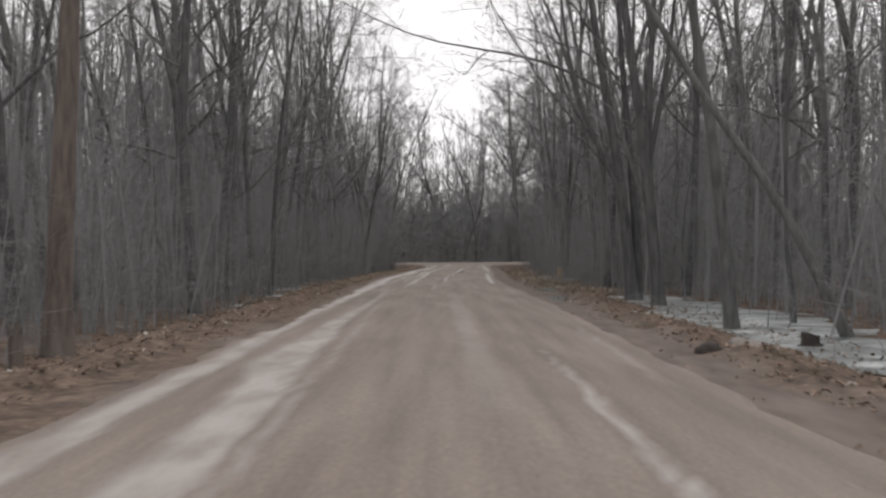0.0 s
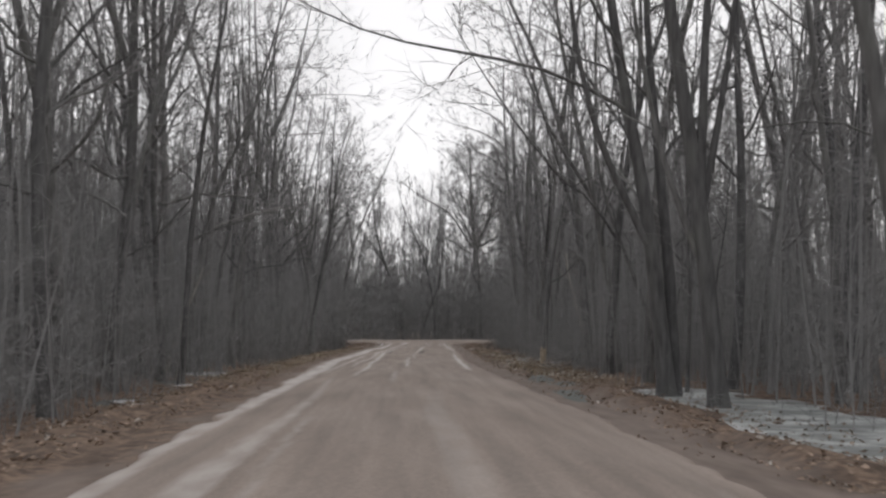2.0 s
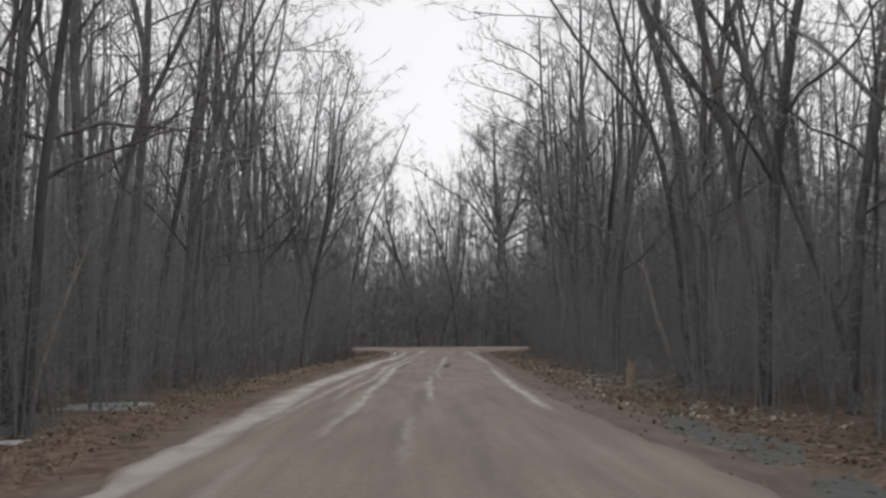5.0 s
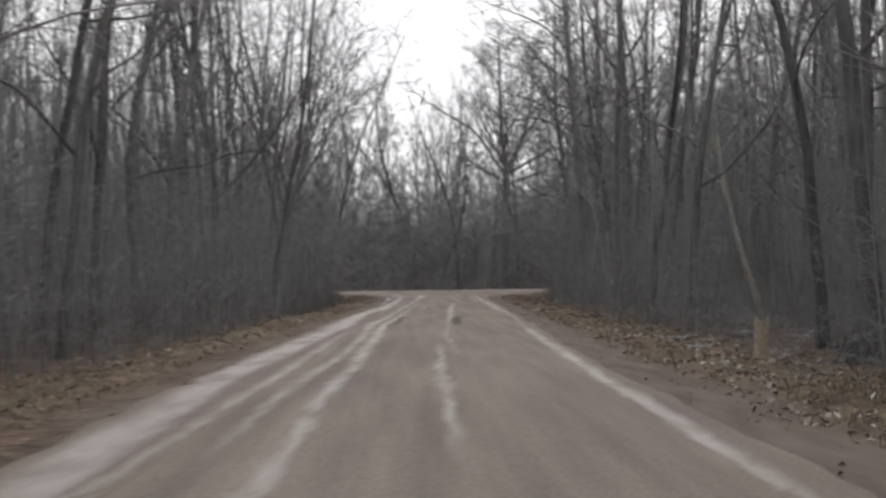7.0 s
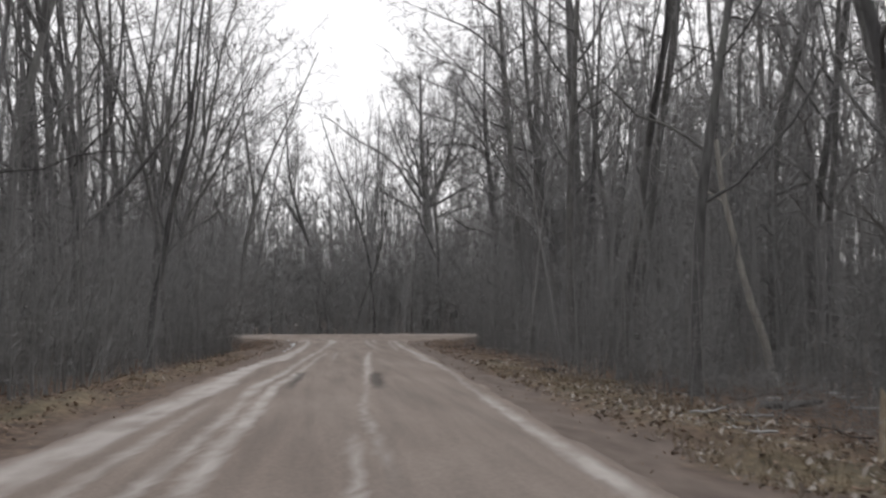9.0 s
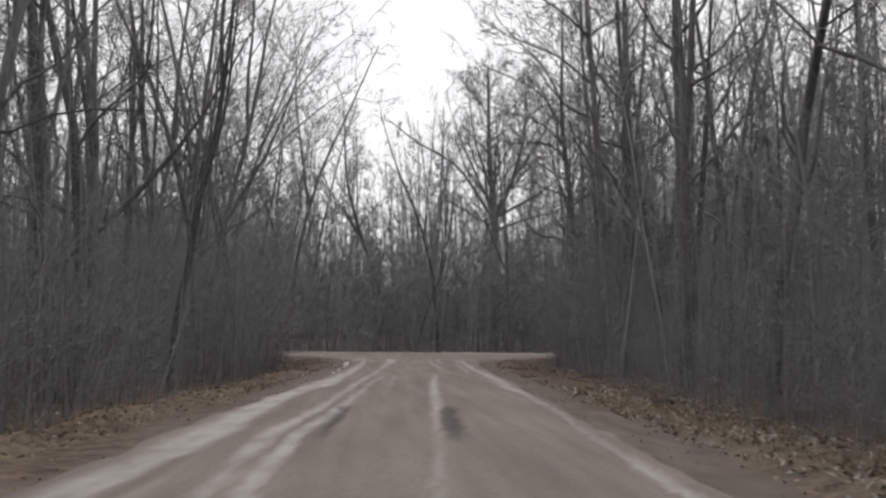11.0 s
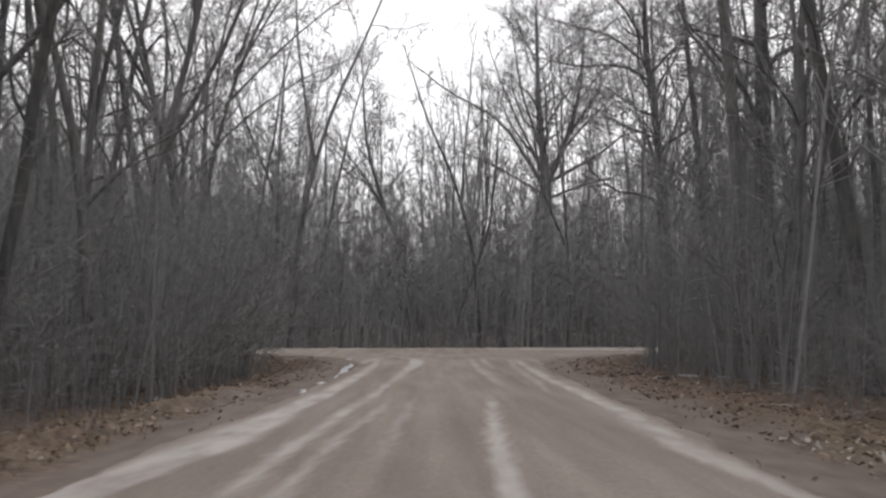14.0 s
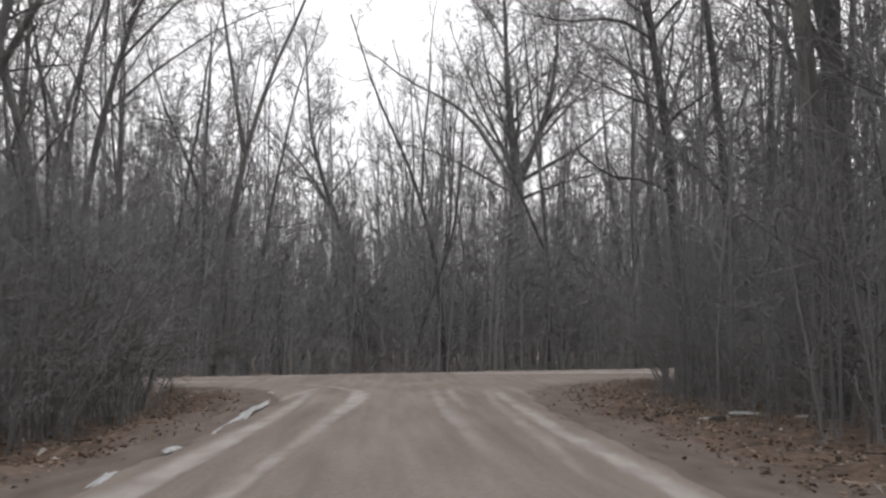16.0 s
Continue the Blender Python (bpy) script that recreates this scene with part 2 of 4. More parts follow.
def ground_z(x, y):
    x, y = np.atleast_1d(np.asarray(x, float)), np.atleast_1d(np.asarray(y, float))
    x, y = np.asarray(x, float), np.asarray(y, float)
    d = off_road(x, y)
    left = smooth(1, -1, x)
    bed = -0.10 - 0.12 * smooth(0.2, 2.0, d) - (0.12 + 0.28 * left) * smooth(1.5, 3.2, d)
    bed = bed + 0.12 * smooth(6, 14, d)
    bed = bed + 0.22 * smooth(0.6, 1.3, d) * smooth(3.2, 1.7, d) * smooth(0.3, 0.75, fbm(x * 1.3, y * 0.8, 17))
    rough = (fbm(x * 0.55, y * 0.55, 3) - 0.5) * 0.34 * smooth(0.3, 3, d) + (fbm(x * 2.3, y * 2.3, 9, 3) - 0.5) * 0.08 * smooth(0.6, 1.8, d)
    far = 1.6 * smooth(18, 60, np.abs(x)) * smooth(170, 60, y) + (fbm(x * 0.03, y * 0.03, 5) - 0.5) * 0.8 * smooth(8, 40, d)
    rise = 0.12 * smooth(136, 150, y)
    z = bed + rough + far * smooth(0, 5, d) + rise
    deep, level = hollow(x, y)
    return z * (1 - deep) + (level - 0.06) * deep


def graded(a, b2, step, far, grow=1.35):
    mid = list(np.arange(a, b2 + step / 2, step))
    s, lo, hi = step, [], []
    x = a
    while x > -far:
        s *= grow
        x -= s
        lo.append(x)
    s, x = step, b2
    while x < far:
        s *= grow
        x += s
        hi.append(x)
    return np.array(lo[::-1] + mid + hi)


def sheet(xs, ys, zf):
    gx, gy = np.meshgrid(xs, ys)
    v = np.stack([gx.ravel(), gy.ravel(), zf(gx.ravel(), gy.ravel())], 1)
    w, h = len(xs), len(ys)
    i = (np.arange(h - 1)[:, None] * w + np.arange(w - 1)[None, :]).ravel()
    return v, np.stack([i, i + 1, i + w + 1, i + w], 1)


# ---- ground ----
v, f = sheet(graded(-11, 11, 0.27, 2500), graded(-8, 156, 0.55, 2500), ground_z)
me = mesh_of("ground", v, f, GROUND, True)
d = off_road(v[:, 0], v[:, 1])
wide = 0.35 + 0.95 * np.maximum(smooth(-1, 1, v[:, 0]), smooth(92, 104, v[:, 1]))
add_attr(me, "dirt", smooth(0.2 + wide, wide - 0.6, d + (fbm(v[:, 0] * 1.1, v[:, 1] * 0.5, 21) - 0.5) * 1.8))
add_attr(me, "grassy", smooth(0.4, 1.5, d) * smooth(5.5, 2.5, d) * smooth(48, 58, v[:, 1]) * smooth(112, 90, v[:, 1]))
tagged(new("ground", me), "woodland floor covered in brown leaf litter", "ground", kind="structure")


for cx, cy, rx, ry, lv in HOLLOWS:
    v, f = sheet(np.linspace(-1.45, 1.45, 19), np.linspace(-1.45, 1.45, 27), lambda a, b2: lv + 0.012 * (fbm(a * 3 + cx, b2 * 3 + cy, 13) - 0.5))
    keep = np.array([np.hypot(v[q, 0], v[q, 1]).max() < 1.5 for q in f])
    v[:, 0], v[:, 1] = cx + v[:, 0] * rx, cy + v[:, 1] * ry
    tagged(new("ice", mesh_of("ice", v, f[keep], ICE if rx > 0.9 else ICE_DULL, True)), "patch of dull snow-dusted ice in a roadside hollow" if rx > 0.9 else "narrow strip of murky grey ice beside the road", "ice", "frozen hollows")


# ---- road: a long sheet with crown, ruts, pale dried tracks and two muddy dips ----
# each track: rows of (y, x, half width, strength)
TRACKS = (
    ((-20, -2.82, 0.18, 0.7), (0, -2.82, 0.2, 0.75), (15, -2.8, 0.18, 0.75), (20, -2.9, 0.18, 0.75), (26, -3.0, 0.2, 0.8), (36, -2.95, 0.22, 0.85), (47, -2.86, 0.27, 0.95), (56, -2.8, 0.28, 1.0), (63, -2.82, 0.27, 1.0), (69, -2.58, 0.28, 1.0), (75, -2.38, 0.28, 1.0), (80, -2.14, 0.32, 1.0), (88, -2.04, 0.28, 1.0), (93, -1.78, 0.28, 1.0), (96.5, -1.42, 0.34, 1.0), (102, -1.2, 0.22, 0.95), (109, -0.92, 0.18, 0.85), (116, -0.77, 0.15, 0.75), (122, -0.72, 0.14, 0.65), (130, -0.85, 0.1, 0.4)),
    ((-20, -1.6, 0.24, 0.9), (8, -1.66, 0.26, 0.95), (12, -1.8, 0.3, 0.9), (15, -1.98, 0.34, 0.85), (22, -2.03, 0.19, 0.75), (28, -1.96, 0.13, 0.55), (37, -1.9, 0.09, 0.35), (47, -2.0, 0.07, 0.2)),
    ((-4, -1.28, 0.05, 0.4), (8, -1.3, 0.06, 0.5), (14, -1.4, 0.05, 0.25), (26, -1.57, 0.05, 0.35), (32, -1.62, 0.04, 0.25)),
    ((10, 0.5, 0.2, 0.1), (18, 0.42, 0.2, 0.24), (32, 0.34, 0.2, 0.2), (40, 0.6, 0.15, 0.08)),
    ((48, -2.42, 0.05, 0.3), (54, -2.38, 0.06, 0.5), (60, -2.18, 0.08, 0.7), (63, -2.08, 0.08, 0.7), (70, -1.9, 0.08, 0.6), (76, -1.78, 0.06, 0.3)),
    ((55, -1.85, 0.05, 0.3), (60, -1.74, 0.07, 0.65), (64, -1.6, 0.08, 0.7), (68, -1.38, 0.08, 0.75), (75, -1.27, 0.08, 0.7), (80, -1.34, 0.11, 0.85), (86, -0.97, 0.1, 0.8), (92, -0.75, 0.08, 0.6), (96.5, -0.57, 0.09, 0.7), (101, -0.36, 0.09, 0.7), (106, -0.06, 0.08, 0.6), (111, 0.08, 0.1, 0.55), (118, 0.36, 0.17, 0.7), (124.5, 0.62, 0.24, 0.85), (129, 0.5, 0.18, 0.7), (133, -0.3, 0.14, 0.5), (137, -1.8, 0.14, 0.4)),
    ((46, -1.52, 0.05, 0.3), (49, -1.47, 0.06, 0.6), (52, -1.3, 0.08, 0.75), (60, -1.24, 0.09, 0.85), (64, -1.12, 0.1, 0.9), (73.5, -0.97, 0.11, 0.95), (80, -0.98, 0.09, 0.9), (85.5, -0.64, 0.09, 0.9), (92, -0.34, 0.06, 0.55), (97.5, -0.17, 0.06, 0.6), (100, 0.05, 0.06, 0.5), (104, 0.2, 0.04, 0.1)),
    ((94, 0.28, 0.05, 0.3), (101, 0.47, 0.06, 0.45), (105, 0.55, 0.04, 0.1)),
    ((-20, 1.4, 0.05, 0.5), (7, 1.4, 0.06, 0.75), (14, 1.34, 0.05, 0.6), (18, 1.3, 0.03, 0.1)),
    ((12, 2.25, 0.06, 0.2), (18, 2.34, 0.06, 0.3), (24, 2.45, 0.05, 0.1)),
    ((43, -0.38, 0.06, 0.35), (50, -0.34, 0.06, 0.35), (52, -0.3, 0.04, 0.05)),
    ((54, 0.1, 0.05, 0.25), (58, 0.13, 0.07, 0.8), (63, 0.19, 0.07, 0.8), (68, 0.26, 0.06, 0.55), (71, 0.3, 0.05, 0.1)),
    ((66, 0.52, 0.05, 0.25), (70, 0.57, 0.06, 0.5), (75, 0.57, 0.06, 0.5), (79, 0.78, 0.05, 0.25), (85.5, 1.08, 0.08, 0.75), (90, 1.22, 0.11, 0.85), (96, 1.42, 0.1, 0.75), (98.5, 1.55, 0.09, 0.75), (102.5, 1.76, 0.07, 0.6), (106, 1.85, 0.04, 0.1)),
    ((52, 2.15, 0.05, 0.2), (56, 2.22, 0.10, 0.95), (60.5, 2.3, 0.11, 0.95), (68, 2.48, 0.11, 0.95), (76.5, 2.73, 0.09, 0.8), (81, 2.92, 0.06, 0.45), (87, 3.24, 0.06, 0.5), (93, 3.4, 0.12, 0.6), (96, 3.32, 0.2, 0.7), (100, 3.5, 0.18, 0.75), (104, 3.58, 0.16, 0.75), (111, 3.68, 0.14, 0.7), (118, 3.86, 0.13, 0.6), (128, 4.2, 0.14, 0.6)),
    ((106, 3.0, 0.05, 0.2), (111, 3.25, 0.09, 0.4), (122, 3.6, 0.1, 0.35), (130, 4.1, 0.1, 0.3)),
    ((122, -1.5, 0.1, 0.3), (129, -1.0, 0.14, 0.7), (133, -0.8, 0.1, 0.4)),
    ((108, 2.3, 0.08, 0.2), (116, 2.36, 0.12, 0.45), (122, 2.4, 0.12, 0.5), (131, 2.6, 0.1, 0.3)),
    ((118, 2.8, 0.08, 0.2), (124, 2.86, 0.1, 0.4), (131, 3.1, 0.12, 0.45)),
)
DIPS = ((-0.70, -0.53, 78.6, 0.125, 8.2), (1.0, 1.3, 78.6, 0.16, 8.2))


def track_mask(x, y):
    out = np.zeros_like(x)
    for rows in TRACKS:
        ty, tx, tw, ts = (np.array(c) for c in zip(*rows))
        cx, w, s = np.interp(y, ty, tx), np.interp(y, ty, tw), np.interp(y, ty, ts)
        s = s * smooth(ty[0] - 1, ty[0] + 2, y) * smooth(ty[-1] + 1, ty[-1] - 2, y)
        w = w * (0.75 + 0.6 * fbm(x * 0.8, y * 0.7, 31))
        out = np.maximum(out, s * smooth(1.25, 0.55, np.abs(x - cx - (fbm(y * 0.25, cx, 41) - 0.5) * 0.12) / w))
    return out


def dip_mask(x, y):
    out = np.zeros_like(x)
    for c0, c1, y0, w, ln in DIPS:
        a = (y - y0) / ln
        cx = c0 + (c1 - c0) * a
        ww = w * (0.6 + 0.6 * fbm(x * 3, y * 1.5, 51)) * smooth(0.0, 0.2, a) * smooth(1.0, 0.95, a)
        out = np.maximum(out, smooth(1.2, 0.6, np.abs(x - cx) / np.maximum(ww, 1e-3)) * (ww > 0.01) * smooth(-0.1, 0.45, a))
    return out


def road_z(x, y, u):
    crown = 0.05 * (1 - (2 * u - 1) ** 2)
    z = crown - 0.02 - 0.13 * smooth(0.025, 0.0, np.minimum(u, 1 - u))
    z = z - 0.022 * track_mask(x, y) - 0.05 * dip_mask(x, y)
    z = z + (fbm(x * 1.3, y * 0.45, 61) - 0.5) * 0.03 + (fbm(x * 5, y * 4, 63, 3) - 0.5) * 0.012
    return z + 0.12 * smooth(136, 150, y)


us = np.linspace(0, 1, 64)
ys = np.concatenate([np.arange(-60, -4, 2.0), np.arange(-4, 142.8, 0.3)])
gu, gy = np.meshgrid(us, ys)
gu, gy = gu.ravel(), gy.ravel()
wob = (fbm(gy * 0.9, gy * 0 + 3, 71) - 0.5) * 0.35
wob2 = (fbm(gy * 0.9, gy * 0 + 9, 72) - 0.5) * 0.35
gx = (left_edge(gy) + wob) * (1 - gu) + (right_edge(gy) + wob2) * gu
i = (np.arange(len(ys) - 1)[:, None] * 64 + np.arange(63)[None, :]).ravel()
f = np.stack([i, i + 1, i + 65, i + 64], 1)
me = mesh_of("dirt_road", np.stack([gx, gy, road_z(gx, gy, gu)], 1), f, ROAD, True)
add_attr(me, "pale", track_mask(gx, gy))
add_attr(me, "mud", dip_mask(gx, gy) * 0.9)
add_attr(me, "edge", smooth(0.035, 0.0, np.minimum(gu, 1 - gu) + (fbm(gx * 2, gy * 0.7, 81) - 0.5) * 0.03))
tagged(new("road", me), "packed brown dirt road with pale dried wheel tracks", "road", kind="structure")

# the crossing road at the junction
xs = np.concatenate([np.arange(-140, -24, 3.0), np.arange(-24, 30, 0.3), np.arange(30, 146, 3.0)])
vs = np.linspace(0, 1, 40)
gx, gv = np.meshgrid(xs, vs)
gx, gv = gx.ravel(), gv.ravel()
wob = (fbm(gx * 0.5, gx * 0 + 5, 73) - 0.5) * 0.5
gy = cross_near(gx) + wob + (CROSS_WIDE - 1) * gv
w = len(xs)
i = (np.arange(39)[:, None] * w + np.arange(w - 1)[None, :]).ravel()
f = np.stack([i, i + 1, i + w + 1, i + w], 1)
z = 0.012 + 0.12 * smooth(136, 150, gy) + 0.05 * (1 - (2 * gv - 1) ** 2) - 0.1 * smooth(0.06, 0, np.minimum(gv, 1 - gv)) * (np.abs(gx - 1) > 7)
z = z + (fbm(gx * 0.6, gy * 1.2, 65) - 0.5) * 0.03
me = mesh_of("cross_road", np.stack([gx, gy, z], 1), f, ROAD, True)
add_attr(me, "pale", 0.75 * smooth(0.35, 0.6, fbm(gx * 0.12, gy * 0.9, 83)) * (np.abs(gx - 1) > 3))
add_attr(me, "mud", np.zeros(len(gx)))
add_attr(me, "edge", smooth(0.08, 0.0, np.minimum(gv, 1 - gv)))
tagged(new("road", me), "pale dirt road crossing at the junction", "road", kind="structure")


# ---- trees ----
def branch(r, p, d, length, k, wander, lift=0.0):
    """A wandering line of k steps."""
    pts, step = [np.array(p, float)], length / k
    d = np.array(d, float)
    for j in range(k):
        d = d + r.normal(0, wander, 3)
        d[2] += lift
        d = d / np.linalg.norm(d)
        pts.append(pts[-1] + d * step)
    return np.array(pts)


def bent(r, knots, k, wander):
    """A line of k steps through a few knots, rounded and a little uneven."""
    knots = np.array(knots, float)
    s = np.concatenate([[0], np.cumsum(np.linalg.norm(np.diff(knots, axis=0), axis=1))])
    u = np.linspace(0, s[-1], k + 1)
    pts = np.stack([np.interp(u, s, knots[:, c]) for c in range(3)], 1)
    for _ in range(2):
        pts[1:-1] = 0.25 * pts[:-2] + 0.5 * pts[1:-1] + 0.25 * pts[2:]
    pts[1:] += np.cumsum(r.normal(0, wander, (k, 3)), axis=0) * 0.5
    return pts


def tube(pts, r0, r1, sides, verts, faces, flare=0.0, tip=False):
    """A tapering tube along pts; with tip it ends in a point."""
    k = len(pts)
    axis = pts[-1] - pts[0]
    axis = axis / (np.linalg.norm(axis) + 1e-9)
    ref = np.array([1.0, 0, 0]) if abs(axis[0]) < 0.7 else np.array([0, 1.0, 0])
    a = np.cross(axis, ref)
    a /= np.linalg.norm(a)
    b2 = np.cross(axis, a)
    th = np.arange(sides) * (2 * math.pi / sides)
    ring = np.cos(th)[:, None] * a + np.sin(th)[:, None] * b2
    rad = r0 + (r1 - r0) * np.linspace(0, 1, k)
    if flare:
        up = np.concatenate([[0], np.cumsum(np.linalg.norm(np.diff(pts, axis=0), axis=1))])
        rad = r0 + (r1 - r0) * up / up[-1] + flare * r0 * np.exp(-up / 0.38)
    base = len(verts)
    rings = k - 1 if tip else k
    verts.extend((pts[:rings, None, :] + ring[None] * rad[:rings, None, None]).reshape(-1, 3).tolist())
    for j in range(rings - 1):
        o = base + j * sides
        for s in range(sides):
            t = (s + 1) % sides
            faces.append((o + s, o + t, o + sides + t, o + sides + s))
    if tip:
        verts.append(pts[-1].tolist())
        o = base + (rings - 1) * sides
        for s in range(sides):
            faces.append((o + s, o + (s + 1) % sides, o + sides))


def at_frac(pts, t):
    x = t * (len(pts) - 1)
    k = min(int(x), len(pts) - 2)
    return pts[k] + (pts[k + 1] - pts[k]) * (x - k), pts[k + 1] - pts[k]


def side_dir(r, d, angle, az):
    d = d / np.linalg.norm(d)
    ref = np.array([0, 0, 1.0]) if abs(d[2]) < 0.9 else np.array([1.0, 0, 0])
    a = np.cross(d, ref)
    a /= np.linalg.norm(a)
    b2 = np.cross(d, a)
    return d * math.cos(angle) + (a * math.cos(az) + b2 * math.sin(az)) * math.sin(angle)


def dress(r, pts, length, rad, subs, twigs, tv, tf, lift, first=0.2, fine=1):
    """Forking side branches along a limb, each with crooked branchlets and twigs."""
    for j in range(subs):
        t = first + (1 - first) * (j + r.random()) / subs
        q, dd = at_frac(pts, t)
        fl = max(0.8, length * (0.62 - 0.3 * t) * r.uniform(0.7, 1.25))
        sp = branch(r, q, side_dir(r, dd, radians(r.uniform(24, 58)), r.uniform(0, 6.3)), fl, 3, 0.26, lift * 0.6)
        tube(sp, min(0.04, max(0.014, rad * 0.36 * (1.1 - t * 0.6))), 0.005, 3, tv, tf, tip=True)
        n = max(2, round(twigs * 0.5))
        for m in range(n):
            u = 0.2 + 0.8 * (m + r.random()) / n
            q2, d2 = at_frac(sp, u)
            sl = max(0.5, fl * r.uniform(0.28, 0.55) * (1.2 - 0.5 * u))
            tp = branch(r, q2, side_dir(r, d2, radians(r.uniform(25, 62)), r.uniform(0, 6.3)), sl, 2, 0.28, 0.05)
            tube(tp, (0.0145, 0.0105, 0.009)[fine], 0.004, 3, tv, tf, tip=True)
            for k in range(3):
                q3, d3 = at_frac(tp, r.uniform(0.25, 0.9))
                tw = branch(r, q3, side_dir(r, d3, radians(r.uniform(25, 60)), r.uniform(0, 6.3)), max(0.4, sl * r.uniform(0.4, 0.85)), 1, 0.1)
                tube(tw, (0.0125, 0.0095, 0.007)[fine], 0.003, 3, tv, tf, tip=True)


def limb_with_twigs(r, p, d, length, rad, subs, twigs, verts, faces, tv, tf, lift, fine=1):
    pts = branch(r, p, d, length, 7, 0.2, lift)
    tube(pts, rad, rad * 0.2, 5, verts, faces, tip=True)
    dress(r, pts, length, rad, subs, twigs, tv, tf, lift, fine=fine)


def twig_part(wv, wf, parent):
    return tagged(part_mesh("twig_spray", mesh_of("twig_spray", wv, wf, TWIG), parent), kind="stuff")


def make_tree(seed, H, r0, start, limbs, spread, subs, twigs, lean=0.0, fork=0, wander=0.035, limb_parts=False, mat=None, lift=0.09, top=0.16, knots=None, stems=(), arms=(), fine=1, flat=66):
    """One bare tree: an Empty at its foot with trunk, second stems and crown (or each limb) as parts.
    knots: the trunk's line; stems: further stems (knots, radius); arms: limbs with a line of their own."""
    r = np.random.default_rng(seed)
    root = new("tree")
    root.empty_display_size = 0.3
    mat = mat or BARK
    tv, tf, cv, cf, wv, wf = [], [], [], [], [], []
    trunk = bent(r, knots, 14, 0.03) if knots else branch(r, (0, 0, -0.5), (lean, 0, 1), H, 12, wander, 0.03)
    foot = [trunk[0] + (trunk[1] - trunk[0]) * k for k in (0.18, 0.3, 0.42, 0.6)]
    grown = np.concatenate([trunk[:1], foot, trunk[1:]])
    tube(grown, r0, r0 * top, 9, tv, tf, flare=0.9)
    lines = [(trunk, r0, start, 1.0)]
    part_mesh("trunk", mesh_of("trunk", tv, tf, mat, True), root)
    second = [(bent(r, kn, 10, 0.03), sr) for kn, sr in stems]
    for k in range(fork):
        q, dd = at_frac(trunk, r.uniform(0.3, 0.55))
        hh = H * r.uniform(0.45, 0.6)
        second.append((branch(r, q, side_dir(r, dd, radians(r.uniform(12, 26)), k * 2.6 + r.uniform(0, 1.5)), hh, 8, 0.05, 0.06), r0 * 0.55))
    for sp, sr in second:
        tv, tf = [], []
        tube(sp, sr, sr * 0.15, 7, tv, tf)
        part_mesh("stem", mesh_of("stem", tv, tf, mat, True), root)
        lines.append((sp, sr, 0.3, 0.6))
    for kn, ar in arms:
        ap = bent(r, kn, 9, 0.04)
        cv, cf, wv, wf = [], [], [], []
        tube(ap, ar, ar * 0.15, 6, cv, cf, tip=True)
        dress(r, ap, 5.0, ar, subs + 2, twigs, wv, wf, lift, fine=fine)
        twig_part(wv, wf, part_mesh("limb", mesh_of("limb", cv, cf, mat, True), root))
    cv, cf, wv, wf = [], [], [], []
    for sp, sr, st, share in lines:
        n = max(3, int(limbs * share))
        for j in range(n):
            t = st + (0.98 - st) * (j + r.random() * 0.8) / n
            q, dd = at_frac(sp, t)
            ln = spread * (1.12 - t) / (1.12 - st) * r.uniform(0.6, 1.15) + 0.9
            lr = max(0.02, sr * (1 - (1 - top) * t) * r.uniform(0.32, 0.52))
            dirn = side_dir(r, dd, radians(r.uniform(30, flat)), j * 2.4 + r.uniform(-0.6, 0.6))
            if limb_parts:
                cv, cf, wv, wf = [], [], [], []
            limb_with_twigs(r, q, dirn, ln, lr, subs, twigs, cv, cf, wv, wf, lift, fine)
            if limb_parts:
                twig_part(wv, wf, part_mesh("limb", mesh_of("limb", cv, cf, mat, True), root))
    if not limb_parts:
        twig_part(wv, wf, part_mesh("crown", mesh_of("crown", cv, cf, mat, True), root))
    return root


tree_xy = []


def stand(ob, x, y, label, group, category="tree", turn=0.0, scale=1.0):
    """Set a built thing on the ground."""
    ob.matrix_basis = pose(x, y, float(ground_z(x, y)[0]), 0, 0, turn) @ Matrix.Scale(scale, 4)
    tagged(ob, label, category, group)
    tree_xy.append((x, y))
    return ob


# trees that stand out, each with its own line (x across, y along the road, z up, from its foot)
stand(make_tree(201, 20, 0.24, 0.45, 9, 4.5, 6, 7, limb_parts=True, fine=2,
                knots=((0, 0, -0.4), (-0.4, 0, 4.2), (-1.0, 0.2, 7.7), (-1.6, 0.4, 12), (-2.0, 0.5, 19)),
                stems=((((0.25, 0.1, -0.3), (0.0, 0.2, 5), (-0.5, 0.3, 9), (-0.6, 0.8, 17)), 0.19), (((-0.5, 0, 4.0), (-1.7, 0.1, 6.4), (-2.3, 0, 8.5), (-3.0, 0.2, 14)), 0.12)),
                arms=((((-1.0, 0.2, 7.6), (-2.3, 0, 8.5), (-4.2, -0.2, 8.9), (-6.6, -0.2, 9.1), (-8.8, -0.1, 9.8), (-11.5, 0, 11.4)), 0.062),)),
      6.8, 44.2, "clump of leaning bare stems with a limb arching over the road", "roadside trees")
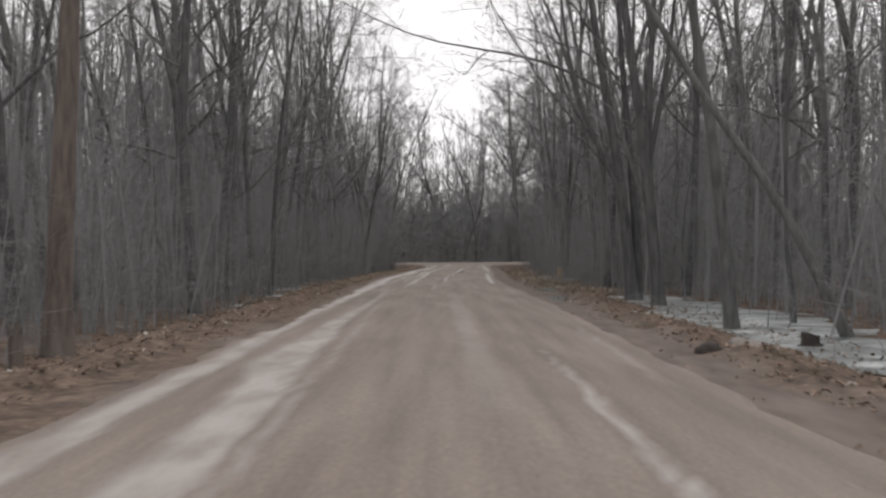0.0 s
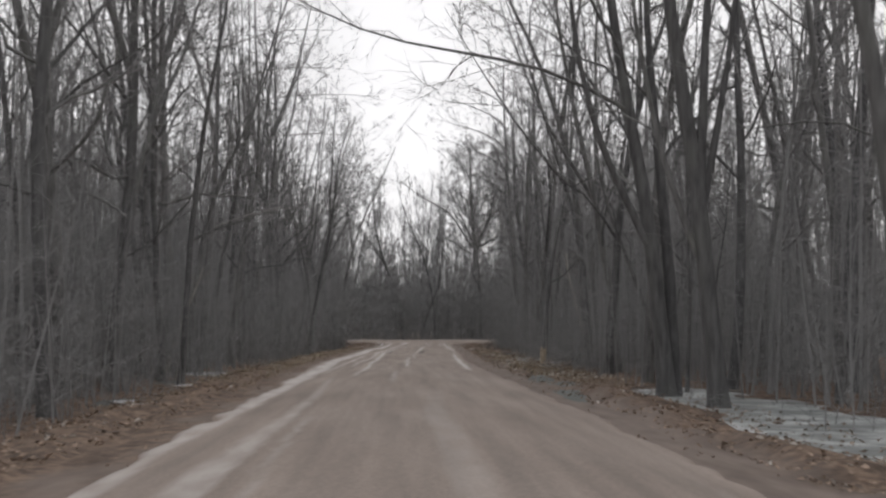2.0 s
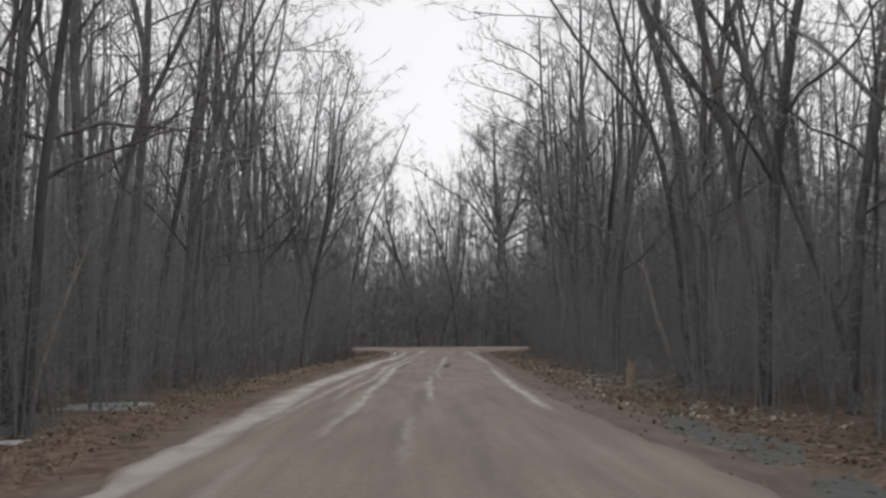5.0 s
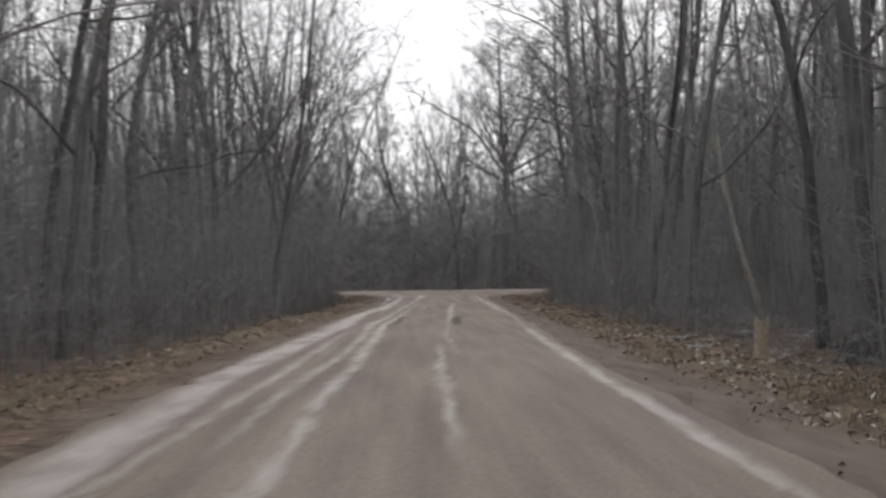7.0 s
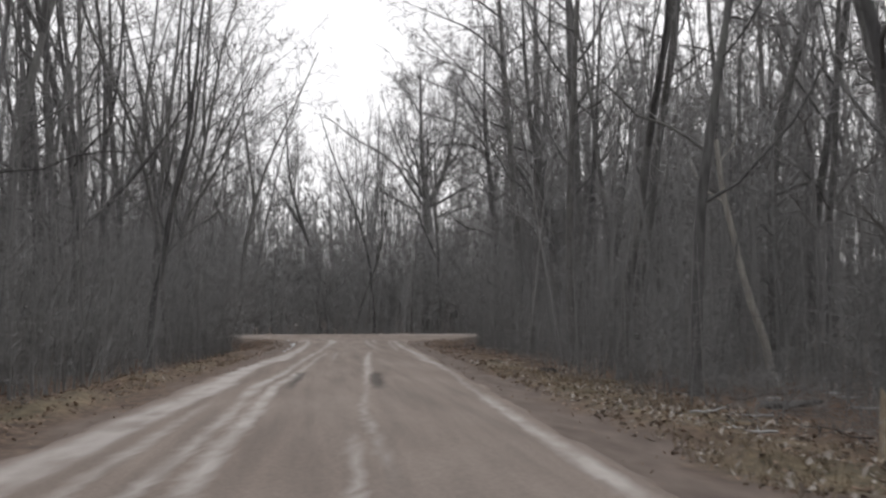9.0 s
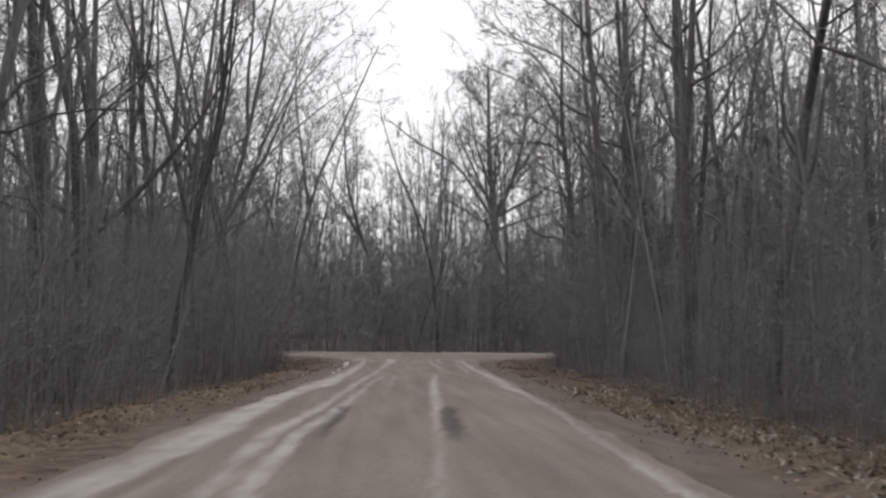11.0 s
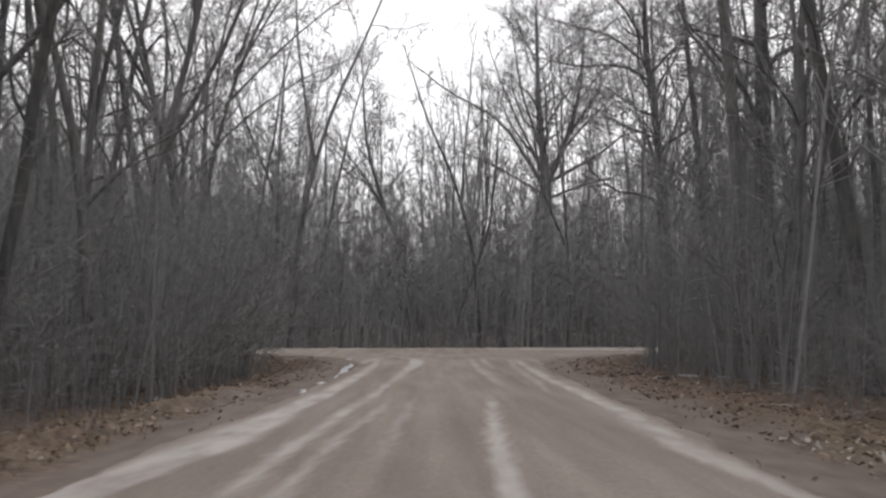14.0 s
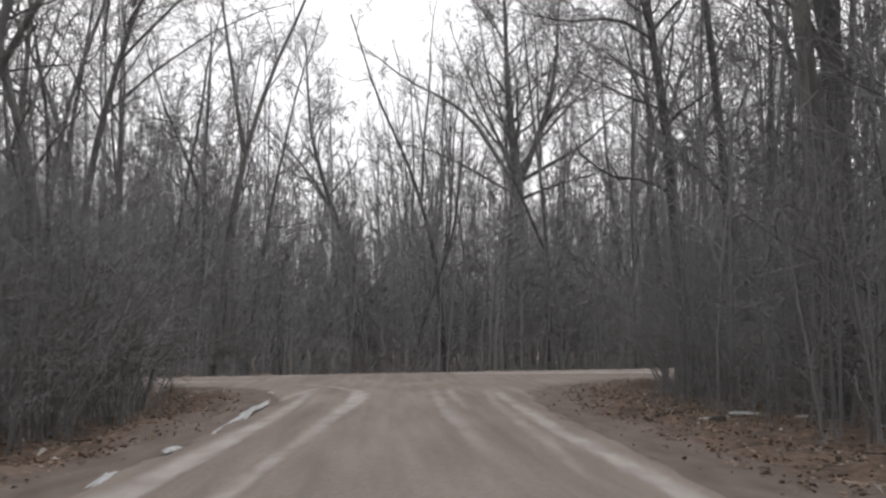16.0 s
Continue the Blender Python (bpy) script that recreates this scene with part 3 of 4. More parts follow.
stand(make_tree(202, 20, 0.23, 0.5, 8, 4.0, 6, 7, limb_parts=True, fine=2,
                knots=((0, 0, -0.4), (-0.3, 0, 2.5), (-0.45, 0, 4.8), (-0.9, 0.1, 7.5), (-1.4, 0.1, 11), (-1.6, 0.2, 19)),
                stems=((((-0.45, 0, 4.6), (-0.35, 0, 7.4), (-0.1, 0.3, 11), (0.2, 0.3, 17)), 0.13), (((-0.4, 0, 4.4), (0.1, 0, 7), (0.5, -0.2, 11), (0.9, -0.3, 16)), 0.1), (((-0.3, 0, 3.0), (-1.3, 0.2, 5.6), (-1.9, 0.3, 9), (-2.2, 0.4, 13)), 0.09))),
      6.95, 39.5, "forked bare tree rising from the frozen ditch", "roadside trees")
stand(make_tree(203, 13, 0.12, 0.55, 8, 3.6, 6, 7, limb_parts=True, fine=2, lift=0.16,
                knots=((0, 0, -0.4), (-1.6, 0, 2.7), (-3.3, 0.1, 5.2), (-4.3, 0.2, 6.6), (-5.2, 0.3, 8.8), (-6.2, 0.3, 12.5))),
      8.4, 25.0, "dark bare tree leaning steeply towards the road", "leaning trees")
stand(make_tree(204, 18, 0.165, 0.4, 10, 4.2, 6, 7, limb_parts=True, fine=2, fork=1,
                knots=((0, 0, -0.4), (-0.35, 0, 3.0), (-0.6, 0, 5.6), (-1.0, 0, 7.0), (-1.3, 0.2, 11), (-1.2, 0.2, 18))),
      6.6, 28.0, "bare tree standing in icy leaf litter", "roadside trees")
stand(make_tree(205, 19, 0.27, 0.4, 10, 4.6, 6, 7, limb_parts=True, fine=2, mat=BARK_RED, fork=1,
                knots=((0, 0, -0.4), (0.1, 0, 4), (0.3, 0, 9), (0.3, 0.2, 19))),
      -7.2, 23.0, "reddish-barked bare tree beside the verge", "roadside trees")
stand(make_tree(206, 22, 0.22, 0.35, 11, 4.6, 6, 7, limb_parts=True, fork=1, mat=BARK_ASH,
                knots=((0, 0, -0.4), (0.1, 0, 4), (0.4, 0, 9), (0.5, 0.2, 21)),
                arms=tuple((((0.3, 0, h - 0.9), (2.4, dy * 0.4, h), (5.0, dy * 0.8, h + 0.3), (reach, dy, h + 0.2)), 0.045) for h, reach, dy in ((7.6, 6.4, 0.5), (9.4, 7.0, -0.8), (11.2, 7.8, 0.9), (12.9, 8.0, -0.5), (14.4, 7.2, 0.6), (16.2, 6.6, -0.4)))),
      -9.5, 71.5, "straight tall grey trunk beside an icy hollow", "roadside trees")
stand(make_tree(207, 16, 0.17, 0.35, 10, 4.6, 6, 7, limb_parts=True,
                knots=((0, 0, -0.4), (0.2, 0, 4), (0.9, 0, 8), (2.4, 0, 11), (4.0, 0.2, 15.5))),
      -9.6, 68.0, "bare tree bending out over the road", "leaning trees")
stand(make_tree(208, 7, 0.115, 0.7, 3, 1.0, 2, 3, top=0.5, mat=BARK_PALE, knots=((0.15, 0, -0.3), (-0.05, 0, 0.9), (-0.6, 0, 2.5), (-1.2, 0, 4.5), (-1.45, 0, 6.4))),
      11.35, 86.5, "pale dead trunk leaning in dark brush", "dead leaning trunks")
stand(make_tree(209, 5, 0.1, 0.7, 3, 0.8, 2, 3, mat=BARK_PALE, knots=((0, 0, -0.3), (0.35, 0, 1.3), (0.9, 0, 2.8), (1.5, 0, 4.4))),
      -9.2, 60.0, "pale thin dead trunk leaning in brush", "dead leaning trunks")
stand(make_tree(210, 17, 0.2, 0.45, 9, 4.2, 6, 7, limb_parts=True, lift=0.14,
                knots=((0, 0, -0.4), (4.4, 0, 3.6), (7.4, 0, 6.3), (10.2, 0, 9.6), (12.2, 0.2, 13.5))),
      -17.4, 112.0, "bare tree leaning far over above the brush", "leaning trees")
stand(make_tree(211, 20, 0.17, 0.42, 13, 5.4, 9, 9, limb_parts=True, fine=0,
                knots=((0, 0, -0.4), (0.6, 0, 3), (1.2, 0, 6.7), (2.0, 0, 10.8), (2.9, 0, 13.2), (5.2, 0.2, 18.5)),
                stems=((((-0.3, 0, -0.3), (0.0, 0, 6.7), (0.7, 0, 10.4), (2.0, 0.3, 13.2), (2.9, 0.4, 19)), 0.13),),
                arms=((((2.0, 0, 10.6), (4.0, 0, 12.8), (6.8, 0, 15.2), (9.4, 0, 16.6)), 0.06), (((1.7, 0, 9.0), (3.8, 0, 11.0), (6.6, 0, 12.6), (8.6, 0, 13.0)), 0.055), (((2.4, 0, 12.0), (4.2, 0.2, 15.4), (6.4, 0.3, 18.0), (8.8, 0.3, 19.8)), 0.06), (((2.6, 0, 12.6), (3.6, -0.2, 16.0), (5.0, -0.3, 19.0), (6.6, -0.3, 21.4)), 0.06), (((1.6, 0.1, 11.5), (2.0, 0.4, 15.0), (3.6, 0.5, 18.6), (4.4, 0.6, 21.8)), 0.055))),
      -9.6, 135.4, "pair of leaning bare stems at the road corner", "leaning trees")
stand(make_tree(212, 26, 0.6, 0.46, 24, 8.0, 12, 10, limb_parts=True, fine=0, top=0.1, lift=0.06,
                knots=((0, 0, -0.5), (0.1, 0, 6), (0.0, 0, 12.5), (-0.7, 0, 17), (-0.9, 0, 26)),
                stems=((((0.0, 0, 12.0), (1.4, 0, 15), (2.6, 0.2, 19), (3.0, 0.4, 25)), 0.26),),
                arms=((((0, 0, 11.8), (-1.6, 0, 14.0), (-3.4, 0, 17.2), (-7.0, 0, 18.4), (-10.5, 0, 21.4)), 0.17), (((0.2, 0, 12.2), (2.2, 0, 13.4), (4.8, 0, 14.8), (6.8, 0, 17.2), (8.2, 0, 18.2)), 0.15), (((-0.2, 0.2, 13.0), (-2.6, 0.3, 18.0), (-4.4, 0.4, 23.0)), 0.13), (((0.1, 0, 11.2), (-2.4, 0.2, 12.6), (-5.2, 0.2, 14.2), (-8.6, 0.4, 15.0)), 0.12), (((0.3, 0, 12.6), (2.0, 0.3, 16.4), (4.4, 0.4, 19.6), (5.6, 0.4, 23.6)), 0.14), (((0.2, 0, 11.0), (2.6, -0.3, 12.0), (5.6, -0.4, 12.8), (8.4, -0.4, 14.6)), 0.11), (((-0.5, 0, 15.0), (-2.0, -0.3, 19.4), (-2.6, -0.4, 24.6)), 0.12), (((1.2, 0, 14.6), (3.6, 0, 17.4), (6.8, 0.2, 20.6), (8.4, 0.2, 22.8)), 0.11))),
      10.1, 175.0, "big old oak with a broad bare crown beyond the junction", "trees beyond the junction")
stand(make_tree(213, 21, 0.26, 0.45, 17, 5.5, 10, 9, limb_parts=True, fine=0,
                knots=((0, 0, -0.4), (-0.7, 0, 5), (-2.5, 0, 9.4), (-4.0, 0, 14.2), (-4.3, 0, 20.5)),
                arms=((((-2.5, 0, 9.5), (-4.6, 0, 12.8), (-7.2, 0, 15.2), (-9.0, 0, 18)), 0.1),)),
      0.8, 170.0, "crooked bare tree beyond the junction", "trees beyond the junction")
stand(make_tree(214, 22, 0.4, 0.3, 12, 6.0, 6, 7, limb_parts=True,
                knots=((0, 0, -0.4), (0.1, 0, 6), (0.0, 0, 12), (-0.2, 0, 22))),
      11.8, 123.5, "thick straight bare trunk near the junction", "roadside trees")
stand(make_tree(218, 24, 0.34, 0.32, 13, 6.0, 6, 7, limb_parts=True,
                knots=((0, 0, -0.4), (0.05, 0, 5), (-0.1, 0, 11), (-0.3, 0, 16), (-0.4, 0, 24)),
                stems=((((0.35, 0.1, -0.3), (0.55, 0.2, 5), (1.0, 0.2, 10), (1.3, 0.4, 18)), 0.17),)),
      10.7, 107.5, "dark thick bare trunk with a slimmer stem beside it", "roadside trees")
stand(make_tree(215, 22, 0.3, 0.3, 21, 6.8, 11, 10, limb_parts=True, fine=0, flat=78,
                knots=((0, 0, -0.4), (-0.3, 0, 5), (-0.7, 0, 11), (-1.2, 0, 14), (-1.2, 0, 22)),
                arms=((((-0.9, 0, 12.6), (-2.2, 0, 13.6), (-4.0, 0, 13.2), (-6.6, 0, 13.9)), 0.09), (((-0.6, 0, 10.0), (-2.2, 0, 10.5), (-4.2, 0, 11.6)), 0.07), (((-1.1, 0, 13.5), (-2.8, 0.3, 15.0), (-5.2, 0.5, 15.6), (-7.2, 0.5, 16.4)), 0.075), (((-1.2, 0, 14.5), (-2.6, -0.3, 16.8), (-5.0, -0.4, 17.6), (-7.8, -0.4, 19.0)), 0.075), (((-1.2, 0, 16), (-2.4, 0.2, 18.6), (-4.4, 0.2, 20.2), (-6.0, 0.2, 22.4)), 0.07), (((-1.0, 0, 13), (0.8, 0.3, 15.0), (3.2, 0.4, 16.2), (5.2, 0.4, 18.0)), 0.075))),
      12.2, 139.5, "bare tree with long level limbs at the junction corner", "roadside trees")
stand(make_tree(216, 20, 0.22, 0.35, 11, 4.8, 6, 7, limb_parts=True, knots=((0, 0, -0.4), (-0.5, 0, 4), (-1.3, 0, 8), (-2.0, 0, 13), (-2.2, 0, 20))),
      11.2, 112.0, "curved dark bare tree behind the verge", "roadside trees")

stand(make_tree(217, 25, 0.26, 0.35, 16, 5.8, 9, 9, limb_parts=True, fine=0,
                knots=((0, 0, -0.4), (-0.2, 0, 6), (-0.7, 0, 13), (-1.2, 0, 19), (-1.4, 0, 25)),
                arms=tuple((((-0.9, 0, h - 2.2), (-2.4, dy * 0.5, h - 0.8), (-4.2, dy, h - 0.2), (-reach, dy, h + 0.6)), 0.07) for h, reach, dy in ((15.5, 5.6, 0.4), (17.6, 6.6, -0.5), (19.6, 7.0, 0.4), (21.4, 6.4, -0.2), (23.2, 5.0, 0.3)))),
      10.4, 120.0, "tall bare tree reaching over the road", "roadside trees")

broad = make_tree(219, 22, 0.25, 0.28, 15, 6.2, 8, 9, limb_parts=True, fork=1, wander=0.05, flat=78)
stand(broad, -9.6, 53.0, "broad-crowned bare tree behind the verge", "roadside trees", turn=40)
for x, y, turn, size in ((-10.8, 63.5, 160, 1.05), (-9.2, 45.5, 250, 0.95), (-11.5, 74.5, 300, 1.1), (16.5, 161, 210, 1.1), (20.5, 168, 330, 1.15), (-8.6, 161, 20, 0.9), (-14.5, 166, 120, 1.05)):
    twin = copy_thing(broad, pose(x, y, float(ground_z(x, y)[0]), 0, 0, turn))
    twin.scale = (size,) * 3
    if y > 150:
        tagged(twin, "broad-crowned bare tree beyond the junction", group="trees beyond the junction")
    tree_xy.append((x, y))

LABEL = {
    "tall": "tall bare grey-brown tree among leaf litter",
    "edge": "bare tree at the roadside with spreading limbs",
    "slim": "slim bare young tree in the wood",
}
GROUPS = {"tall": "tall trees of the wood", "edge": "roadside trees", "slim": "young trees of the wood"}
KINDS = {
    "tall": [make_tree(11 + k, 21 + 1.5 * k, 0.13 + 0.018 * k, 0.22, 10, 4.8, 5, 6, fork=k % 2, wander=0.05, flat=74) for k in range(5)],
    "edge": [make_tree(31 + k, 18 + 2 * k, 0.14 + 0.02 * k, 0.2, 9, 5.6, 5, 6, fork=1 + k % 2, wander=0.06, limb_parts=True) for k in range(3)],
    "slim": [make_tree(51 + k, 10 + 1.6 * k, 0.05 + 0.01 * k, 0.14, 10, 2.5, 4, 4, wander=0.06) for k in range(5)],
}
used = {k: 0 for k in KINDS}


def plant(kind, x, y, turn, scale=1.0):
    """A tree of the wood: each model once, then copies."""
    models = KINDS[kind]
    if used[kind] < len(models):
        ob = models[used[kind]]
        stand(ob, x, y, LABEL[kind], GROUPS[kind], turn=turn, scale=scale)
    else:
        src = models[int(rng.integers(len(models)))]
        ob = copy_thing(src, pose(x, y, float(ground_z(x, y)[0]), 0, 0, turn))
        ob.scale = (scale,) * 3
        tree_xy.append((x, y))
    used[kind] += 1
    return ob


for kind, x, y in (("tall", 12.8, 110), ("tall", 10.0, 114.5), ("tall", 9.4, 101), ("tall", -9.0, 101), ("tall", -11, 104), ("tall", -8.0, 40), ("tall", -7.7, 55),
                   ("edge", -8.6, 49), ("edge", -9.4, 61.5), ("edge", -8.9, 77), ("tall", -9.8, 44.5), ("tall", -8.9, 58), ("tall", -11, 65.5), ("tall", -10.6, 81), ("tall", -9.4, 88),
                   ("tall", -9.8, 108.5), ("tall", -12.6, 117), ("tall", -14, 124), ("tall", -11.4, 127.5), ("tall", -15.8, 131), ("edge", -10.4, 115),
                   ("tall", 16.6, 136), ("edge", 14.4, 128), ("tall", 9.2, 47), ("tall", 10.6, 42), ("edge", 11.5, 51.5), ("tall", 12.4, 38), ("tall", 3.2, 180), ("tall", 5.4, 184), ("tall", 7.4, 180.5), ("tall", 2.4, 187), ("edge", 4.6, 177.5),
                   ("tall", 12.4, 66.5), ("tall", 12.9, 75), ("edge", 13.4, 83), ("tall", 14.6, 92), ("tall", -11, 121.5), ("tall", -13.2, 130)):
    plant(kind, x, y, rng.uniform(0, 360))


def clearing(x, y):
    """The thin stretch of wood in front of the pale leaning trunk."""
    return (x > 4.5) & (x < 11.2) & (x < 11.2 * (y - 33) / 53.5 + 0.6) & (x > 11.2 * (y - 58) / 28.5 - 0.9)


def free(x, y, gap):
    return all((x - a) ** 2 + (y - b2) ** 2 > gap * gap for a, b2 in tree_xy)


# trees beyond the junction
made = 0
while made < 28:
    x, y = rng.uniform(-46, 50), rng.uniform(156, 190)
    if not (-4.5 < x < 12 and y < 176) and float(off_road(x, y)) > 4 and free(x, y, 2.5):
        plant("tall", x, y, rng.uniform(0, 360), rng.uniform(0.75, 0.95))
        made += 1

# close ranks towards the junction
made = 0
while made < 25:
    side = 1 if made % 3 else -1
    x, y = side * rng.uniform(8.5, 30), rng.uniform(98, 139)
    if float(off_road(x, y)) > 5 and free(x, y, 2.2):
        plant("tall", x, y, rng.uniform(0, 360), rng.uniform(0.8, 1.05))
        made += 1

# spreading crowns along the right of the road, and a few on the left
made = 0
while made < 13:
    x, y = (rng.uniform(7.2, 10.5), rng.uniform(44, 112)) if made < 9 else (rng.uniform(-12, -8), rng.uniform(84, 122))
    if 4.6 < float(off_road(x, y)) < 7.5 and free(x, y, 3.0) and not clearing(x, y):
        plant("edge", x, y, rng.uniform(0, 360), rng.uniform(1.0, 1.15))
        made += 1

# the wood on both sides
for kind, count, near, far, gap in (("edge", 26, 5.0, 9.5, 4.0), ("tall", 70, 5.5, 24, 2.0), ("slim", 50, 4.6, 15, 1.2)):
    made = tries = 0
    while made < count and tries < 6000:
        tries += 1
        x, y = rng.uniform(-32, 36), rng.uniform(14, 160)
        d = float(off_road(x, y))
        if near < d < far and abs(x) < 8 + 0.42 * y and free(x, y, gap) and not clearing(x, y) and not (y > 150 and -4.5 < x < 2.5 and kind != "slim"):
            plant(kind, x, y, rng.uniform(0, 360), rng.uniform(0.85, 1.15))
            made += 1


# ---- woods further back and brush, past counting ----
def spots(r, count, x0, x1, y0, y1, near, far=1e9, tall=False):
    got = np.zeros((0, 2))
    while len(got) < count:
        p = np.stack([r.uniform(x0, x1, count * 2), r.uniform(y0, y1, count * 2)], 1)
        d = off_road(p[:, 0], p[:, 1])
        if tall:
            d = np.where(np.abs(p[:, 0]) > 8 + 0.42 * np.abs(p[:, 1]), -9, d)
            d = np.where(clearing(p[:, 0], p[:, 1]) & (r.random(len(p)) > 0.03), -9, d)
        got = np.concatenate([got, p[(d > near) & (d < far)]])
    return got[:count]


def far_trees(count, area, seed, hmin, hmax, limbs, twigs, fine=0.028, around=False):
    r = np.random.default_rng(seed)
    tv, tf = [], []
    xy = spots(r, count, *area, tall=not around)
    zs = ground_z(xy[:, 0], xy[:, 1])
    for (x, y), z in zip(xy, zs):
        H = r.uniform(hmin, hmax)
        if y > 150 and -4.5 < x - 0.02 * (y - 95) < -0.4:
            H = min(H, r.uniform(14, 18.5))
        if 148 < y < 174 and -5 < x < 12.5:
            H = r.uniform(6, 11)
        r0 = H * r.uniform(0.0028, 0.0068)
        pts = branch(r, (x, y, z - 0.3), (r.normal(0, 0.06), r.normal(0, 0.06), 1), H, 5, 0.05)
        tube(pts, r0, r0 * 0.2, 4, tv, tf, tip=True)
        for j in range(limbs):
            t = r.uniform(0.2, 0.97)
            q, dd = at_frac(pts, t)
            lp = branch(r, q, side_dir(r, dd, radians(r.uniform(25, 60)), r.uniform(0, 6.3)), (1.15 - t) * H * r.uniform(0.14, 0.36), 2, 0.14, 0.1)
            tube(lp, max(0.024, r0 * 0.4 * (1.1 - t)), 0.01, 3, tv, tf, tip=True)
            for m in range(twigs):
                q2, d2 = at_frac(lp, r.uniform(0.1, 1))
                tp = branch(r, q2, side_dir(r, d2, radians(r.uniform(25, 60)), r.uniform(0, 6.3)), r.uniform(0.6, 2.2) * min(1.0, 1.9 - 1.6 * t), 1, 0.1)
                tube(tp, fine, 0.006, 3, tv, tf, tip=True)
    return tv, tf


for args in ((330, (-75, 80, 160, 250, 5), 5, 15, 26, 10, 10, 0.028),
             (430, (-38, 46, 152, 205, 3), 33, 12, 23, 12, 11, 0.025),
             (150, (-60, -12, 10, 155, 14), 6, 14, 24, 11, 6),
             (150, (12, 66, 10, 155, 14), 8, 14, 24, 11, 6),
             (66, (9, 34, 92, 140, 4.2), 21, 9, 18, 15, 10, 0.02),
             (36, (10, 24, 113, 140, 4.2), 23, 14, 22, 16, 12, 0.019),
             (18, (7, 20, 40, 92, 5.0), 22, 9, 16, 15, 10, 0.018),
             (22, (-24, -9, 90, 136, 4.2), 24, 12, 20, 15, 10, 0.019),
             (150, (-62, -9, -45, 110, 8), 25, 13, 22, 7, 2, 0.028, True),
             (150, (9, 68, -45, 110, 8), 26, 13, 22, 7, 2, 0.028, True),
             (40, (-9, 9, -45, -6, 4), 9, 14, 22, 8, 2, 0.028, True)):
    fv, ff = far_trees(*args)
    tagged(new("far_woods", mesh_of("far_woods", fv, ff, BRUSH)), "dense bare grey trees deeper in the wood", "woods", kind="stuff")


def slivers(base, tip, rad):
    """Pointed three-sided twigs from base to tip, as points and triangles."""
    d = tip - base
    d = d / (np.linalg.norm(d, axis=1, keepdims=True) + 1e-9)
    ref = np.where(np.abs(d[:, 2:]) < 0.9, [[0.0, 0.0, 1.0]], [[1.0, 0.0, 0.0]])
    a = np.cross(d, ref)
    a /= np.linalg.norm(a, axis=1, keepdims=True)
    b2 = np.cross(d, a)
    V = np.zeros((len(base), 4, 3))
    for k in range(3):
        V[:, k] = base + (a * math.cos(k * 2.094) + b2 * math.sin(k * 2.094)) * rad[:, None]
    V[:, 3] = tip
    F = (np.arange(len(base))[:, None, None] * 4 + np.array([(0, 1, 3), (1, 2, 3), (2, 0, 3)])[None]).reshape(-1, 3)
    return V.reshape(-1, 3), F


def open_ditch(x, y):
    """The frozen ditch and its trunks, where little brush grows."""
    return (x > 4.0) & (x < 9.5) & (y < 56)


def brushwood(count, area, seed, hmin, hmax, branchlets, twiglets, thin=0.0045, tall=True):
    """Bare saplings and bushes in clumps: leaning stems, spreading branchlets and fine twigs."""
    r = np.random.default_rng(seed)
    xy = spots(r, count, *area, tall=tall)
    xy = xy[~open_ditch(xy[:, 0], xy[:, 1]) | (r.random(len(xy)) < 0.2)]
    n = len(xy)
    H = hmin + (hmax - hmin) * np.clip(smooth(0.25, 0.75, fbm(xy[:, 0] * 0.35, xy[:, 1] * 0.25, seed)) * 0.7 + r.uniform(0, 0.45, n), 0, 1)
    H = np.where((np.abs(xy[:, 0] + 1) < 5) & (xy[:, 1] > 144), np.minimum(H, 9 + 4 * r.random(n)), H)
    foot = np.c_[xy, ground_z(xy[:, 0], xy[:, 1]) - 0.05]
    lean = np.c_[r.normal(0, 1, (n, 2)) * (0.04 + 0.5 / (3 + H))[:, None], np.ones(n)] * H[:, None]
    T = r.uniform(0.08, 0.92, (n, branchlets))
    b = foot[:, None] + lean[:, None] * T[..., None]
    az, up = r.uniform(0, 6.283, (n, branchlets)), r.uniform(-0.15, 1.2, (n, branchlets))
    L = (0.3 * H[:, None] * (1.1 - 0.7 * T) + 0.15) * r.uniform(0.5, 1.3, (n, branchlets))
    e = b + np.stack([np.cos(az), np.sin(az), up], -1) * (L / np.sqrt(1 + up * up))[..., None]
    U = r.uniform(0.15, 1.0, (n, branchlets, twiglets))
    q = b[:, :, None] + (e - b)[:, :, None] * U[..., None]
    way = (e - b)[:, :, None] / L[:, :, None, None] + r.normal(0, 0.65, (n, branchlets, twiglets, 3))
    w = q + way * (np.minimum(0.75, 0.15 + 0.5 * L)[:, :, None] * r.uniform(0.5, 1.2, U.shape))[..., None]
    low = np.broadcast_to(foot[:, None, None, 2:] + 0.08, w[..., 2:].shape)
    w[..., 2:] = np.maximum(w[..., 2:], low)
    base = np.concatenate([foot, b.reshape(-1, 3), q.reshape(-1, 3)])
    tip = np.concatenate([foot + lean, e.reshape(-1, 3), w.reshape(-1, 3)])
    fade = thin * (1.25 - 0.6 * T)
    rad = np.concatenate([0.0045 * H + 0.003, 1.5 * fade.ravel(), np.repeat(fade.ravel(), twiglets)])
    return slivers(base, tip, rad)


